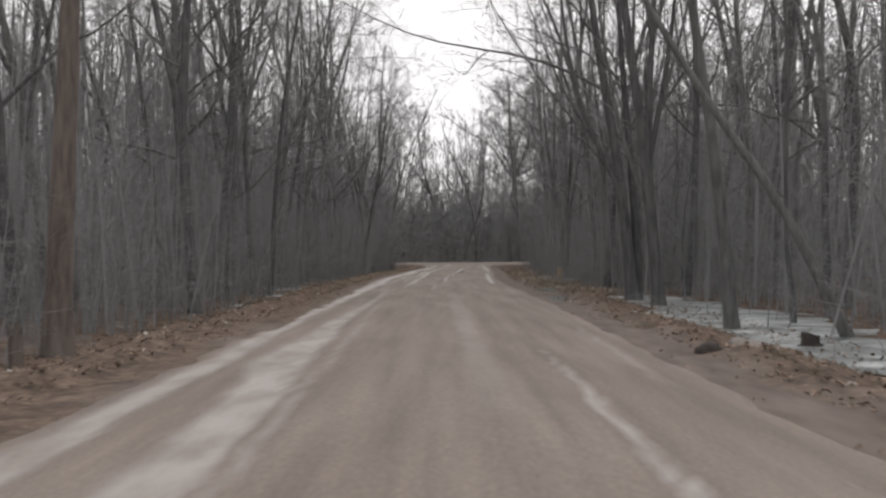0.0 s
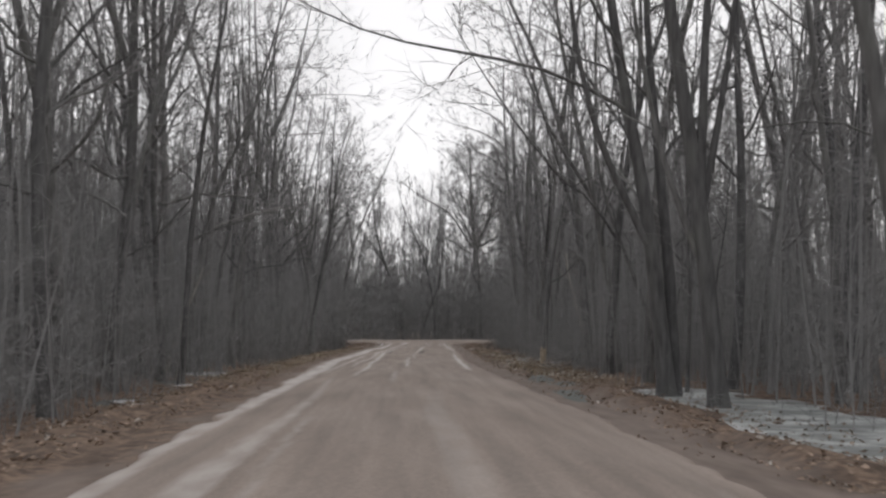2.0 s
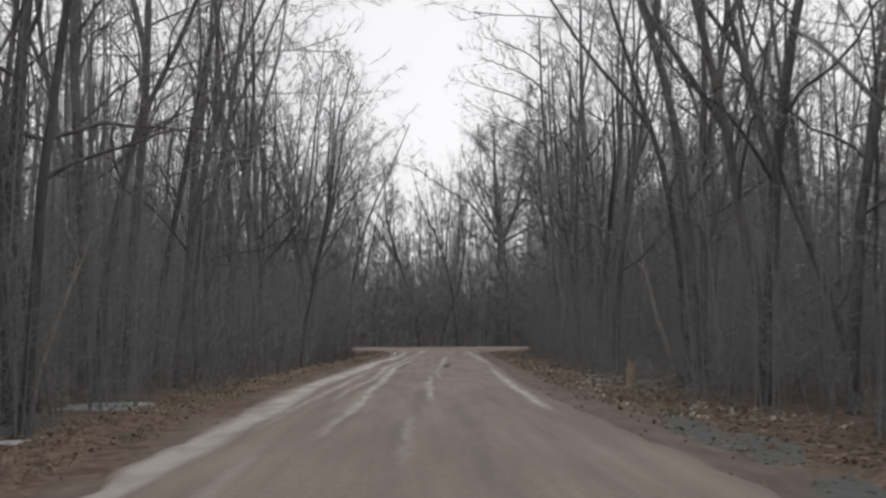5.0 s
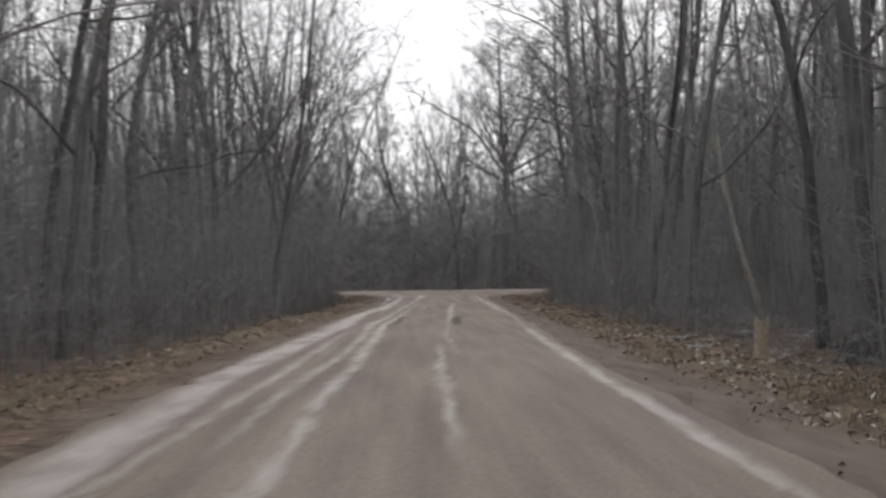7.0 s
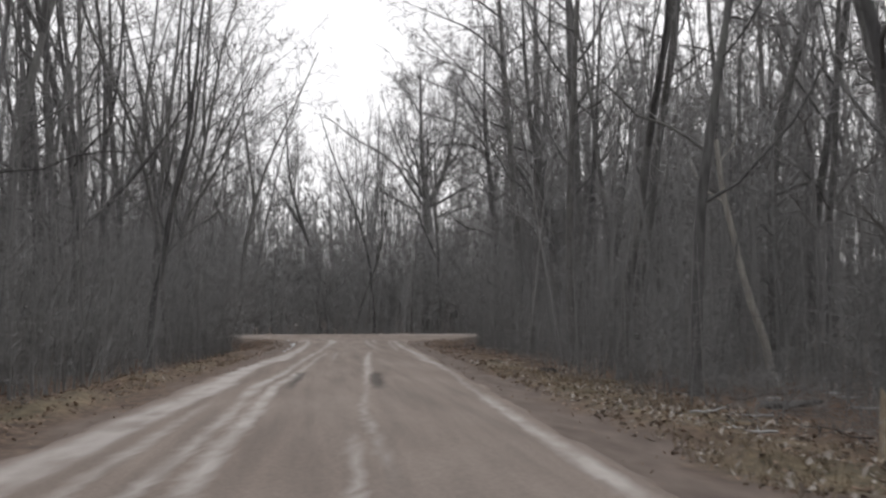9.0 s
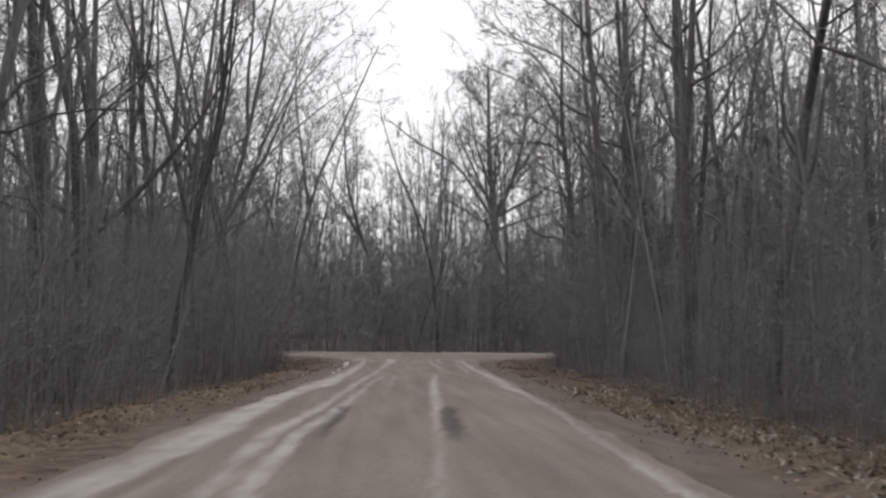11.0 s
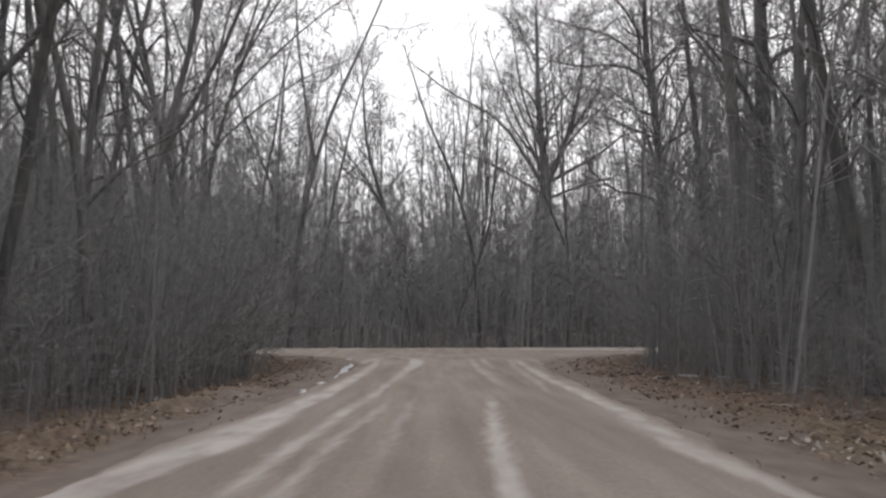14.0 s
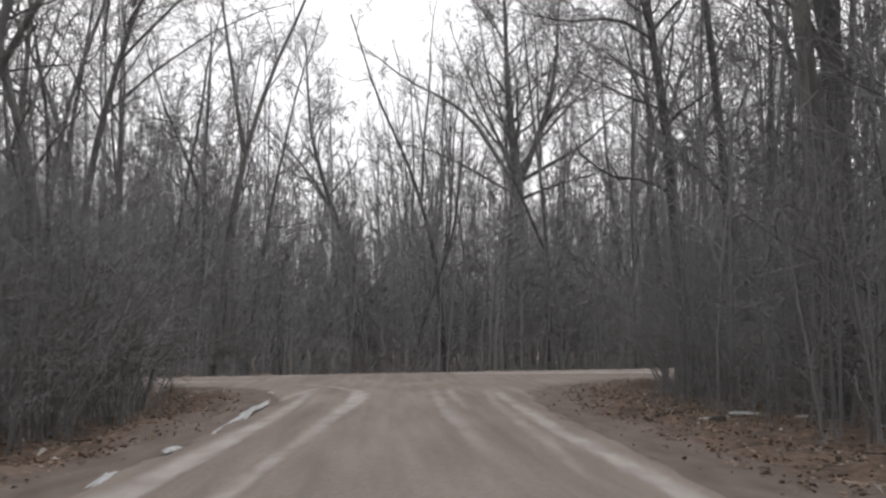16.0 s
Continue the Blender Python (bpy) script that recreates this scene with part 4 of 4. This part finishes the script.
for args in ((1500, (-15, -2, 12, 140, 4.0, 11.5), 15, 1.2, 6.5, 12, 4),
             (1650, (2, 17, 14, 142, 4.0, 11.5), 17, 1.2, 6.5, 12, 4),
             (340, (-14, -5, 112, 136, 3.4, 11), 20, 4.5, 9.5, 15, 5),
             (180, (9, 20, 116, 141, 3.6, 12), 27, 2.5, 7.0, 13, 5),
             (650, (-30, 36, 140, 168, 1.8, 14), 18, 2.0, 8.5, 13, 5, 0.006),
             (260, (-70, 74, 130, 185, 1.8, 26), 31, 1.5, 7.5, 10, 4, 0.007),
             (1250, (-36, 46, 148, 196, 4, 60), 28, 6, 14, 14, 4, 0.013),
             (120, (9, 24, 118, 144, 3.5, 14), 32, 6, 13, 15, 5, 0.008),
             (400, (-24, -5, 30, 105, 5.5, 16), 29, 7, 15, 16, 4, 0.0065),
             (240, (6, 26, 30, 105, 5.5, 16), 30, 7, 15, 16, 4, 0.0065),
             (420, (-48, 52, 14, 152, 11, 40), 16, 3, 10, 10, 3, 0.008),
             (1500, (-12, 15, 12, 140, 3.0, 9), 19, 0.25, 1.2, 5, 3, 0.0035, False),
             (300, (5, 14, 62, 95, 4.2, 11), 34, 0.4, 1.7, 9, 4, 0.0045, False),
             (420, (-30, 36, 146, 158, 0.7, 7), 35, 0.3, 1.5, 7, 4, 0.006, False)):
    fv, ff = brushwood(*args)
    tagged(new("brush", mesh_of("brush", fv, ff, BRUSH)), "tangle of thin bare grey saplings under the trees", "brush", kind="stuff")


def make_shrub(seed, stems, height, spread):
    """A many-stemmed bare bush."""
    r = np.random.default_rng(seed)
    root = new("shrub")
    wv, wf = [], []
    for k in range(stems):
        sv, sf = [], []
        az, rr = r.uniform(0, 6.283), r.uniform(0, 0.5)
        pts = branch(r, (rr * math.cos(az), rr * math.sin(az), -0.1), (spread * math.cos(az), spread * math.sin(az), 1), height * r.uniform(0.55, 1.1), 5, 0.13)
        tube(pts, 0.024, 0.006, 4, sv, sf, tip=True)
        part_mesh("stem", mesh_of("stem", sv, sf, BRUSH), root)
        dress(r, pts, height * 0.7, 0.02, 6, 4, wv, wf, 0.1)
    twig_part(wv, wf, root)
    return root


shrubs = [make_shrub(301 + k, 20, 4.1 + 0.7 * k, 0.4) for k in range(3)]
SHRUBS = [(-5.3, 125), (-6.2, 129), (-6.4, 133.2), (-7.2, 134.8), (-7.3, 126), (-8.2, 131), (-9.4, 132.4), (-9.0, 123), (-10, 128), (-10.8, 133), (-5.8, 121), (-7.4, 118.5), (-8.6, 114), (-9.6, 119),
          (-8.8, 107), (-8.4, 100), (11.0, 136.2), (11.5, 139), (12.9, 140.3), (12.5, 131), (14.5, 135), (11.0, 125), (15, 129), (10.6, 117), (-8.8, 92)]
for k, (x, y) in enumerate(SHRUBS):
    sc = rng.uniform(0.85, 1.2)
    if k < 3:
        stand(shrubs[k], x, y, "dense bare grey bush at the wood's edge", "roadside bushes", "bush", rng.uniform(0, 360), sc)
    else:
        ob = copy_thing(shrubs[k % 3], pose(x, y, float(ground_z(x, y)[0]), 0, 0, rng.uniform(0, 360)))
        ob.scale = (sc,) * 3

# a distant rim of woods that closes the view
n = 2880
th = np.arange(n) * 2 * math.pi / n
top = 13 + 8 * fbm(th * 40, th * 0 + 2, 91) + 7 * lattice(np.arange(n), np.arange(n) * 0, 95) ** 2
ring = np.stack([np.cos(th) * 420, 80 + np.sin(th) * 420], 1)
fv = np.concatenate([np.c_[ring, np.full(n, -4.0)], np.c_[ring, top]])
i = np.arange(n)
j = (i + 1) % n
tagged(new("backdrop", mesh_of("backdrop", fv, np.stack([i, j, j + n, i + n], 1), FAR)), "grey rim of distant woods", "woods", kind="structure")


# ---- loose litter on the verges ----
def litter(count, area, seed, size, mat, name, label, category, tilt=0.5, lift=0.012):
    r = np.random.default_rng(seed)
    xy = spots(r, count, *area)
    deep, level = hollow(xy[:, 0], xy[:, 1])
    keep = (deep < 0.4) | (r.random(count) < np.where(np.abs(xy[:, 0]) < 5.6, 0.4, 0.35))
    xy, deep, level = xy[keep], deep[keep], level[keep]
    count = len(xy)
    z = np.where(deep > 0.4, level, ground_z(xy[:, 0], xy[:, 1])) + lift
    s = size * r.uniform(0.5, 1.3, count)
    a = r.uniform(0, 6.283, count)
    ux = np.stack([np.cos(a), np.sin(a), r.normal(0, tilt, count)], 1) * s[:, None]
    uy = np.stack([-np.sin(a), np.cos(a), r.normal(0, tilt, count)], 1) * (s * 0.55)[:, None]
    c = np.stack([xy[:, 0], xy[:, 1], z + np.abs(ux[:, 2]) * 0.5], 1)
    up = np.zeros((count, 3))
    up[:, 2] = s * r.uniform(0.05, 0.4, count)
    V = np.stack([c - ux * 0.6, c - uy + up, c + ux, c + uy + up], 1).reshape(-1, 3)
    b4 = np.arange(count)[:, None] * 4
    F = np.concatenate([b4 + [0, 1, 2], b4 + [0, 2, 3]])
    tagged(new(name, mesh_of(name, V, F, mat)), label, category, kind="stuff")


litter(36000, (-9, 10, -4, 142, 0.75, 4.6), 101, 0.052, LEAF, "fallen_leaves", "curled brown dead leaves on the verge", "leaves", tilt=0.28)
litter(650, (-5, 7, -4, 140, -0.3, 0.8), 102, 0.04, LEAF, "fallen_leaves", "scattered dead leaves along the road edge", "leaves")
litter(2200, (-9, 12, 0, 142, 0.9, 5.0), 103, 0.06, CHIP, "fallen_leaves", "pale bleached leaves and chips on the verge", "leaves")
litter(2600, (3, 11, 54, 98, 0.9, 4.6), 104, 0.06, CHIP, "fallen_leaves", "pale bleached leaves and chips on the verge", "leaves")


def tufts(count, area, seed, name, label):
    """Dry grass blades, bent and pointed."""
    r = np.random.default_rng(seed)
    xy = spots(r, count, *area)
    xy = xy[fbm(xy[:, 0] * 0.5, xy[:, 1] * 0.3, 121) > 0.5]
    c = len(xy)
    z = ground_z(xy[:, 0], xy[:, 1])
    a, h = r.uniform(0, 6.283, c), r.uniform(0.05, 0.17, c)
    lean = np.stack([np.cos(a), np.sin(a)], 1) * (h * r.uniform(0.4, 2.2, c))[:, None]
    side = np.stack([-np.sin(a), np.cos(a)], 1) * 0.006
    V = np.zeros((c, 5, 3))
    V[:, 0, :2], V[:, 1, :2] = xy - side, xy + side
    V[:, 2, :2], V[:, 3, :2] = xy + lean * 0.35 - side * 0.8, xy + lean * 0.35 + side * 0.8
    V[:, 4, :2] = xy + lean
    V[:, 0, 2] = V[:, 1, 2] = z - 0.02
    V[:, 2, 2] = V[:, 3, 2] = z + h * 0.6
    V[:, 4, 2] = z + h * 0.85
    b5 = np.arange(c)[:, None, None] * 5
    F = (b5 + np.array([(0, 1, 3), (0, 3, 2), (2, 3, 4)])[None]).reshape(-1, 3)
    tagged(new(name, mesh_of(name, V.reshape(-1, 3), F, GRASS)), label, "grass", kind="stuff")


tufts(17000, (2.5, 11, 50, 94, 0.9, 4.5), 131, "dry_grass", "thin bleached grass on the verge")
tufts(8000, (-9, -2, 40, 100, 0.6, 4.0), 132, "dry_grass", "thin bleached grass on the verge")


# ---- stumps, stones, snow and fallen wood ----
def make_stone(name, seed, sx, sy, sz, mat):
    r = np.random.default_rng(seed)
    bm = bmesh.new()
    bmesh.ops.create_icosphere(bm, subdivisions=3, radius=1.0)
    o = r.uniform(0, 50, 3)
    for v in bm.verts:
        k = 1 + 0.45 * noise.noise(Vector(v.co * 1.3) + Vector(o)) + 0.15 * noise.noise(Vector(v.co * 3.7) + Vector(o))
        v.co = Vector((v.co.x * sx * k, v.co.y * sy * k, v.co.z * sz * k))
    me = bpy.data.meshes.new(name)
    bm.to_mesh(me)
    bm.free()
    me.materials.append(mat)
    me.shade_smooth()
    return new(name, me)


def settle(ob, x, y, sink, label, category, group="", turn=0.0):
    ob.matrix_basis = pose(x, y, float(ground_z(x, y)[0]) - sink, 0, 0, turn)
    return tagged(ob, label, category, group)


SOIL = plain("dark clod", (0.055, 0.048, 0.044), 0.95, 6.0)
SNOW = plain("old snow", (0.43, 0.435, 0.44), 0.6, 5.0)
for k, (x, y, a, b2, c, m, lab) in enumerate((
        (3.85, 17.75, 0.22, 0.24, 0.2, SOIL, "dark wet stone on the verge"),
        (5.0, 20.5, 0.34, 0.4, 0.3, STONE, "grey-brown pointed stone on the verge"),
        (0.2, 153.0, 0.42, 0.4, 0.3, STONE, "pale stone beyond the junction"),
        (-3.4, 153.0, 0.3, 0.3, 0.16, STONE, "small pale stone beyond the junction"),
        (6.5, 118.6, 0.15, 0.16, 0.14, SOIL, "dark clod of earth on the verge"),
        (6.9, 119.2, 0.2, 0.18, 0.16, SOIL, "dark clod of earth on the verge"),
        (7.7, 118.9, 0.17, 0.2, 0.15, SOIL, "dark clod of earth on the verge"),
        (8.3, 119.8, 0.2, 0.2, 0.13, SOIL, "dark clod of earth on the verge"),
        (5.8, 116.5, 0.12, 0.14, 0.1, SOIL, "dark clod of earth on the verge"),
        (7.2, 95.4, 0.3, 0.3, 0.3, SOIL, "dark earthy lump beside the wood"))):
    settle(make_stone("clod" if m is SOIL else "stone", 400 + k, a, b2, c, m), x, y, c * 0.35, lab, "stone")


def make_snow(seed, rx, ry):
    """A thin ragged sliver of old snow, thicker in the middle."""
    bm = bmesh.new()
    o = Vector((seed * 3.1, seed * 1.7, 0))
    rings = []
    for q in (1.0, 0.8, 0.4):
        ring = []
        for j in range(28):
            a = j * 2 * math.pi / 28
            k = q * (0.85 + 0.95 * noise.noise(Vector((math.cos(a) * 2.3, math.sin(a) * 2.3, 0)) + o))
            ring.append(bm.verts.new((math.cos(a) * rx * k, math.sin(a) * ry * k, 0.05 * (1 - q) ** 0.6 - 0.01)))
        rings.append(ring)
    for a, b2 in zip(rings, rings[1:]):
        for j in range(28):
            bm.faces.new((a[j], a[(j + 1) % 28], b2[(j + 1) % 28], b2[j]))
    bm.faces.new(rings[-1])
    me = bpy.data.meshes.new("snow")
    bm.to_mesh(me)
    bm.free()
    me.materials.append(SNOW)
    me.shade_smooth()
    return new("snow", me)


for k, (x, y, rx, ry, turn) in enumerate(((-1.5, 120.4, 0.15, 5.4, 1), (-1.55, 107.2, 0.07, 0.9, 4), (-1.98, 130.6, 0.13, 0.8, 10), (-1.5, 110.8, 0.09, 0.5, -3), (7.2, 120, 0.12, 0.1, 0), (7.6, 119.2, 0.18, 0.1, 0), (8.6, 120.6, 0.16, 0.1, 0), (9.3, 118.7, 0.22, 0.1, 20),
                                         
                                         (5.8, 33.5, 0.3, 1.4, 0), (-8.5, 63.6, 0.7, 0.22, 3), (-7.9, 65.2, 0.55, 0.3, -4), (9.5, 70, 0.22, 0.16, 0), (10.6, 73, 0.3, 0.16, 0), (10.0, 77, 0.2, 0.2, 0),
                                         (11.5, 83, 0.25, 0.16, 0), (13.0, 90, 0.4, 0.2, 0), (9.2, 80.5, 0.2, 0.14, 0), (15, 97, 0.6, 0.25, 0), (-6.75, 42.9, 0.35, 0.6, -8), (-7.5, 45.0, 0.3, 0.8, 0), (-6.9, 52.3, 0.65, 0.6, 5), (8.8, 121, 0.3, 0.5, 0), (10.4, 117, 0.35, 0.4, 0),
                                         (16, 62, 1.6, 0.9, 20), (19, 71, 1.8, 0.8, 5), (24, 78, 2.0, 1.0, 0), (21, 88, 1.5, 1.0, 0), (30, 100, 2.5, 1.2, 0), (36, 118, 3, 1.4, 0), (34, 132, 3, 1.5, 0), (40, 138, 3.5, 1.5, 0))):
    settle(make_snow(k + 1, rx, ry), x, y, -0.05, "thin sliver of old snow on the leaf litter", "snow", "snow patches", turn)


STUMP_PALE = plain("weathered stump wood", (0.38, 0.32, 0.25), 0.9, 11.0)


def make_stump(seed, r0, height, mat):
    """A broken stump with a splintered top and root flare."""
    r = np.random.default_rng(seed)
    root = new("stump")
    bm = bmesh.new()
    levels = (-0.2, 0.0, 0.15, 0.45, 0.8, 1.0)
    rings = []
    for k, t in enumerate(levels):
        ring = []
        for j in range(14):
            a = j * 2 * math.pi / 14
            fl = 1 + 0.8 * math.exp(-max(t, 0) * 7) * (0.6 + 0.5 * math.sin(a * 4 + seed))
            jag = r.uniform(-0.25, 0.25) * height if k == len(levels) - 1 else 0
            ring.append(bm.verts.new((math.cos(a) * r0 * fl, math.sin(a) * r0 * fl, t * height + jag)))
        rings.append(ring)
    for a, b2 in zip(rings, rings[1:]):
        for j in range(14):
            bm.faces.new((a[j], a[(j + 1) % 14], b2[(j + 1) % 14], b2[j]))
    mid = bm.verts.new((0, 0, height * 0.75))
    for j in range(14):
        bm.faces.new((rings[-1][j], rings[-1][(j + 1) % 14], mid))
    me = bpy.data.meshes.new("stump_body")
    bm.to_mesh(me)
    bm.free()
    me.materials.append(mat)
    part_mesh("stump_body", me, root)
    for j in range(4):
        v, f = [], []
        a = j * 1.6 + r.uniform(0, 0.6)
        tube(bent(r, ((r0 * 0.8 * math.cos(a), r0 * 0.8 * math.sin(a), 0.12), (r0 * 2.2 * math.cos(a), r0 * 2.2 * math.sin(a), 0.03), (r0 * 3.6 * math.cos(a), r0 * 3.6 * math.sin(a), -0.15)), 5, 0.01), r0 * 0.35, r0 * 0.12, 6, v, f)
        part_mesh("root", mesh_of("root", v, f, mat, True), root)
    return root


settle(make_stump(501, 0.145, 0.76, STUMP_PALE), 6.6, 69.8, 0.05, "pale splintered stump in dry grass", "stump")
settle(make_stump(502, 0.26, 0.55, BARK), 8.0, 68.6, 0.05, "dark old stump among brush", "stump")
settle(make_stump(503, 0.12, 0.8, BARK_RED), -7.0, 20.2, 0.05, "broken pale stump beside the leaf litter", "stump")
settle(make_stump(504, 0.17, 0.3, SOIL), 6.7, 22.5, 0.05, "dark flared stump at the edge of the ice", "stump")


def make_stick(seed, length, rad, mat, forks):
    """A fallen branch that lies on the ground."""
    r = np.random.default_rng(seed)
    root = new("fallen_branch")
    v, f = [], []
    main = branch(r, (0, 0, 0.03), (1, 0, 0), length, 7, 0.2)
    main[:, 2] = 0.03 + np.abs(main[:, 2]) * 0.6
    tube(main, rad, rad * 0.35, 6, v, f, tip=True)
    part_mesh("stem", mesh_of("stem", v, f, mat, True), root)
    for j in range(forks):
        v, f = [], []
        q, dd = at_frac(main, 0.3 + 0.6 * j / max(forks, 1))
        tw = branch(r, q, side_dir(r, dd, radians(r.uniform(30, 55)), r.uniform(0, 6.3)), length * r.uniform(0.2, 0.4), 4, 0.15)
        tw[:, 2] = np.abs(tw[:, 2]) + 0.01
        tube(tw, rad * 0.5, rad * 0.15, 4, v, f, tip=True)
        part_mesh("side_twig", mesh_of("side_twig", v, f, mat, True), root)
    return root


sticks = [make_stick(601, 1.2, 0.018, STRAW, 2), make_stick(602, 0.7, 0.014, STRAW, 1), make_stick(603, 1.3, 0.018, BARK_RED, 3), make_stick(604, 0.9, 0.015, BARK_RED, 2)]
r = np.random.default_rng(77)
LIE = [(10.8, 119.5, 5), (7.0, 70.4, 40), (7.6, 72.5, 120), (8.3, 70.6, 10), (8.8, 69.8, 70), (9.6, 118.2, 20), (-6.2, 37, 5), (-6.0, 44, 160)]
for x, y in spots(r, 60, -10, 13, 3, 140, 1.4, 6.5):
    LIE.append((x, y, r.uniform(0, 360)))
for k, (x, y, turn) in enumerate(LIE):
    lab = "bleached fallen branch on the leaf litter" if k % 4 < 2 else "dark fallen branch on the leaf litter"
    if k < 4:
        settle(sticks[k], x, y, 0.0, lab, "branch", "fallen branches", turn)
    else:
        ob = copy_thing(sticks[k % 4], pose(x, y, float(ground_z(x, y)[0]), 0, 0, turn))
        tagged(ob, lab)


# ---- rotting logs and snow-dusted branches behind the stumps ----
def make_log(seed, length, rad):
    """A short fallen trunk with a broken end and two snapped branch stubs."""
    r = np.random.default_rng(seed)
    root = new("log")
    v, f = [], []
    line = branch(r, (-length / 2, 0, rad * 0.8), (1, 0, 0.02), length, 8, 0.04)
    tube(line, rad, rad * 0.7, 9, v, f, flare=0.25, tip=True)
    part_mesh("log_body", mesh_of("log_body", v, f, BARK, True), root)
    for j in range(2):
        v, f = [], []
        q, dd = at_frac(line, 0.35 + 0.3 * j)
        tube(branch(r, q, side_dir(r, dd, radians(60), 1.2 + 2.4 * j), rad * 3.2, 3, 0.1), rad * 0.3, rad * 0.15, 5, v, f)
        part_mesh("branch_stub", mesh_of("branch_stub", v, f, BARK, True), root)
    return root


for k, (x, y, turn, length, rad) in enumerate(((9.9, 74.5, 35, 1.6, 0.09), (8.8, 78.5, -20, 1.2, 0.08))):
    z = float(ground_z(x, y)[0])
    ob = make_log(700 + k, length, rad)
    ob.matrix_basis = pose(x, y, z, 0, 0, turn)
    tagged(ob, "dark rotting log lying in dry brush", "log", "fallen logs")
    cap = make_snow(60 + k, length * 0.3, rad * 0.9)
    cap.matrix_basis = pose(x, y, z + rad * 1.75, 0, 0, turn)
    tagged(cap, "thin strip of old snow on a fallen log", "snow", "snow patches")

dusted = [make_stick(720, 0.9, 0.022, SNOW, 2), make_stick(721, 0.6, 0.02, SNOW, 1)]
for k, (x, y, turn) in enumerate(((7.0, 71.0, 10), (7.9, 71.8, 60), (6.2, 72.4, 170), (8.6, 72.2, 20), (9.3, 77.0, 5), (7.3, 75.5, 140), (8.4, 69.6, 80), (10.2, 79.5, 15), (6.0, 75.8, 35), (9.4, 71.0, 110))):
    ob = dusted[k] if k < 2 else copy_thing(dusted[k % 2], Matrix())
    settle(ob, x, y, -0.06, "snow-dusted broken branch among the stumps", "branch", "fallen branches", turn)
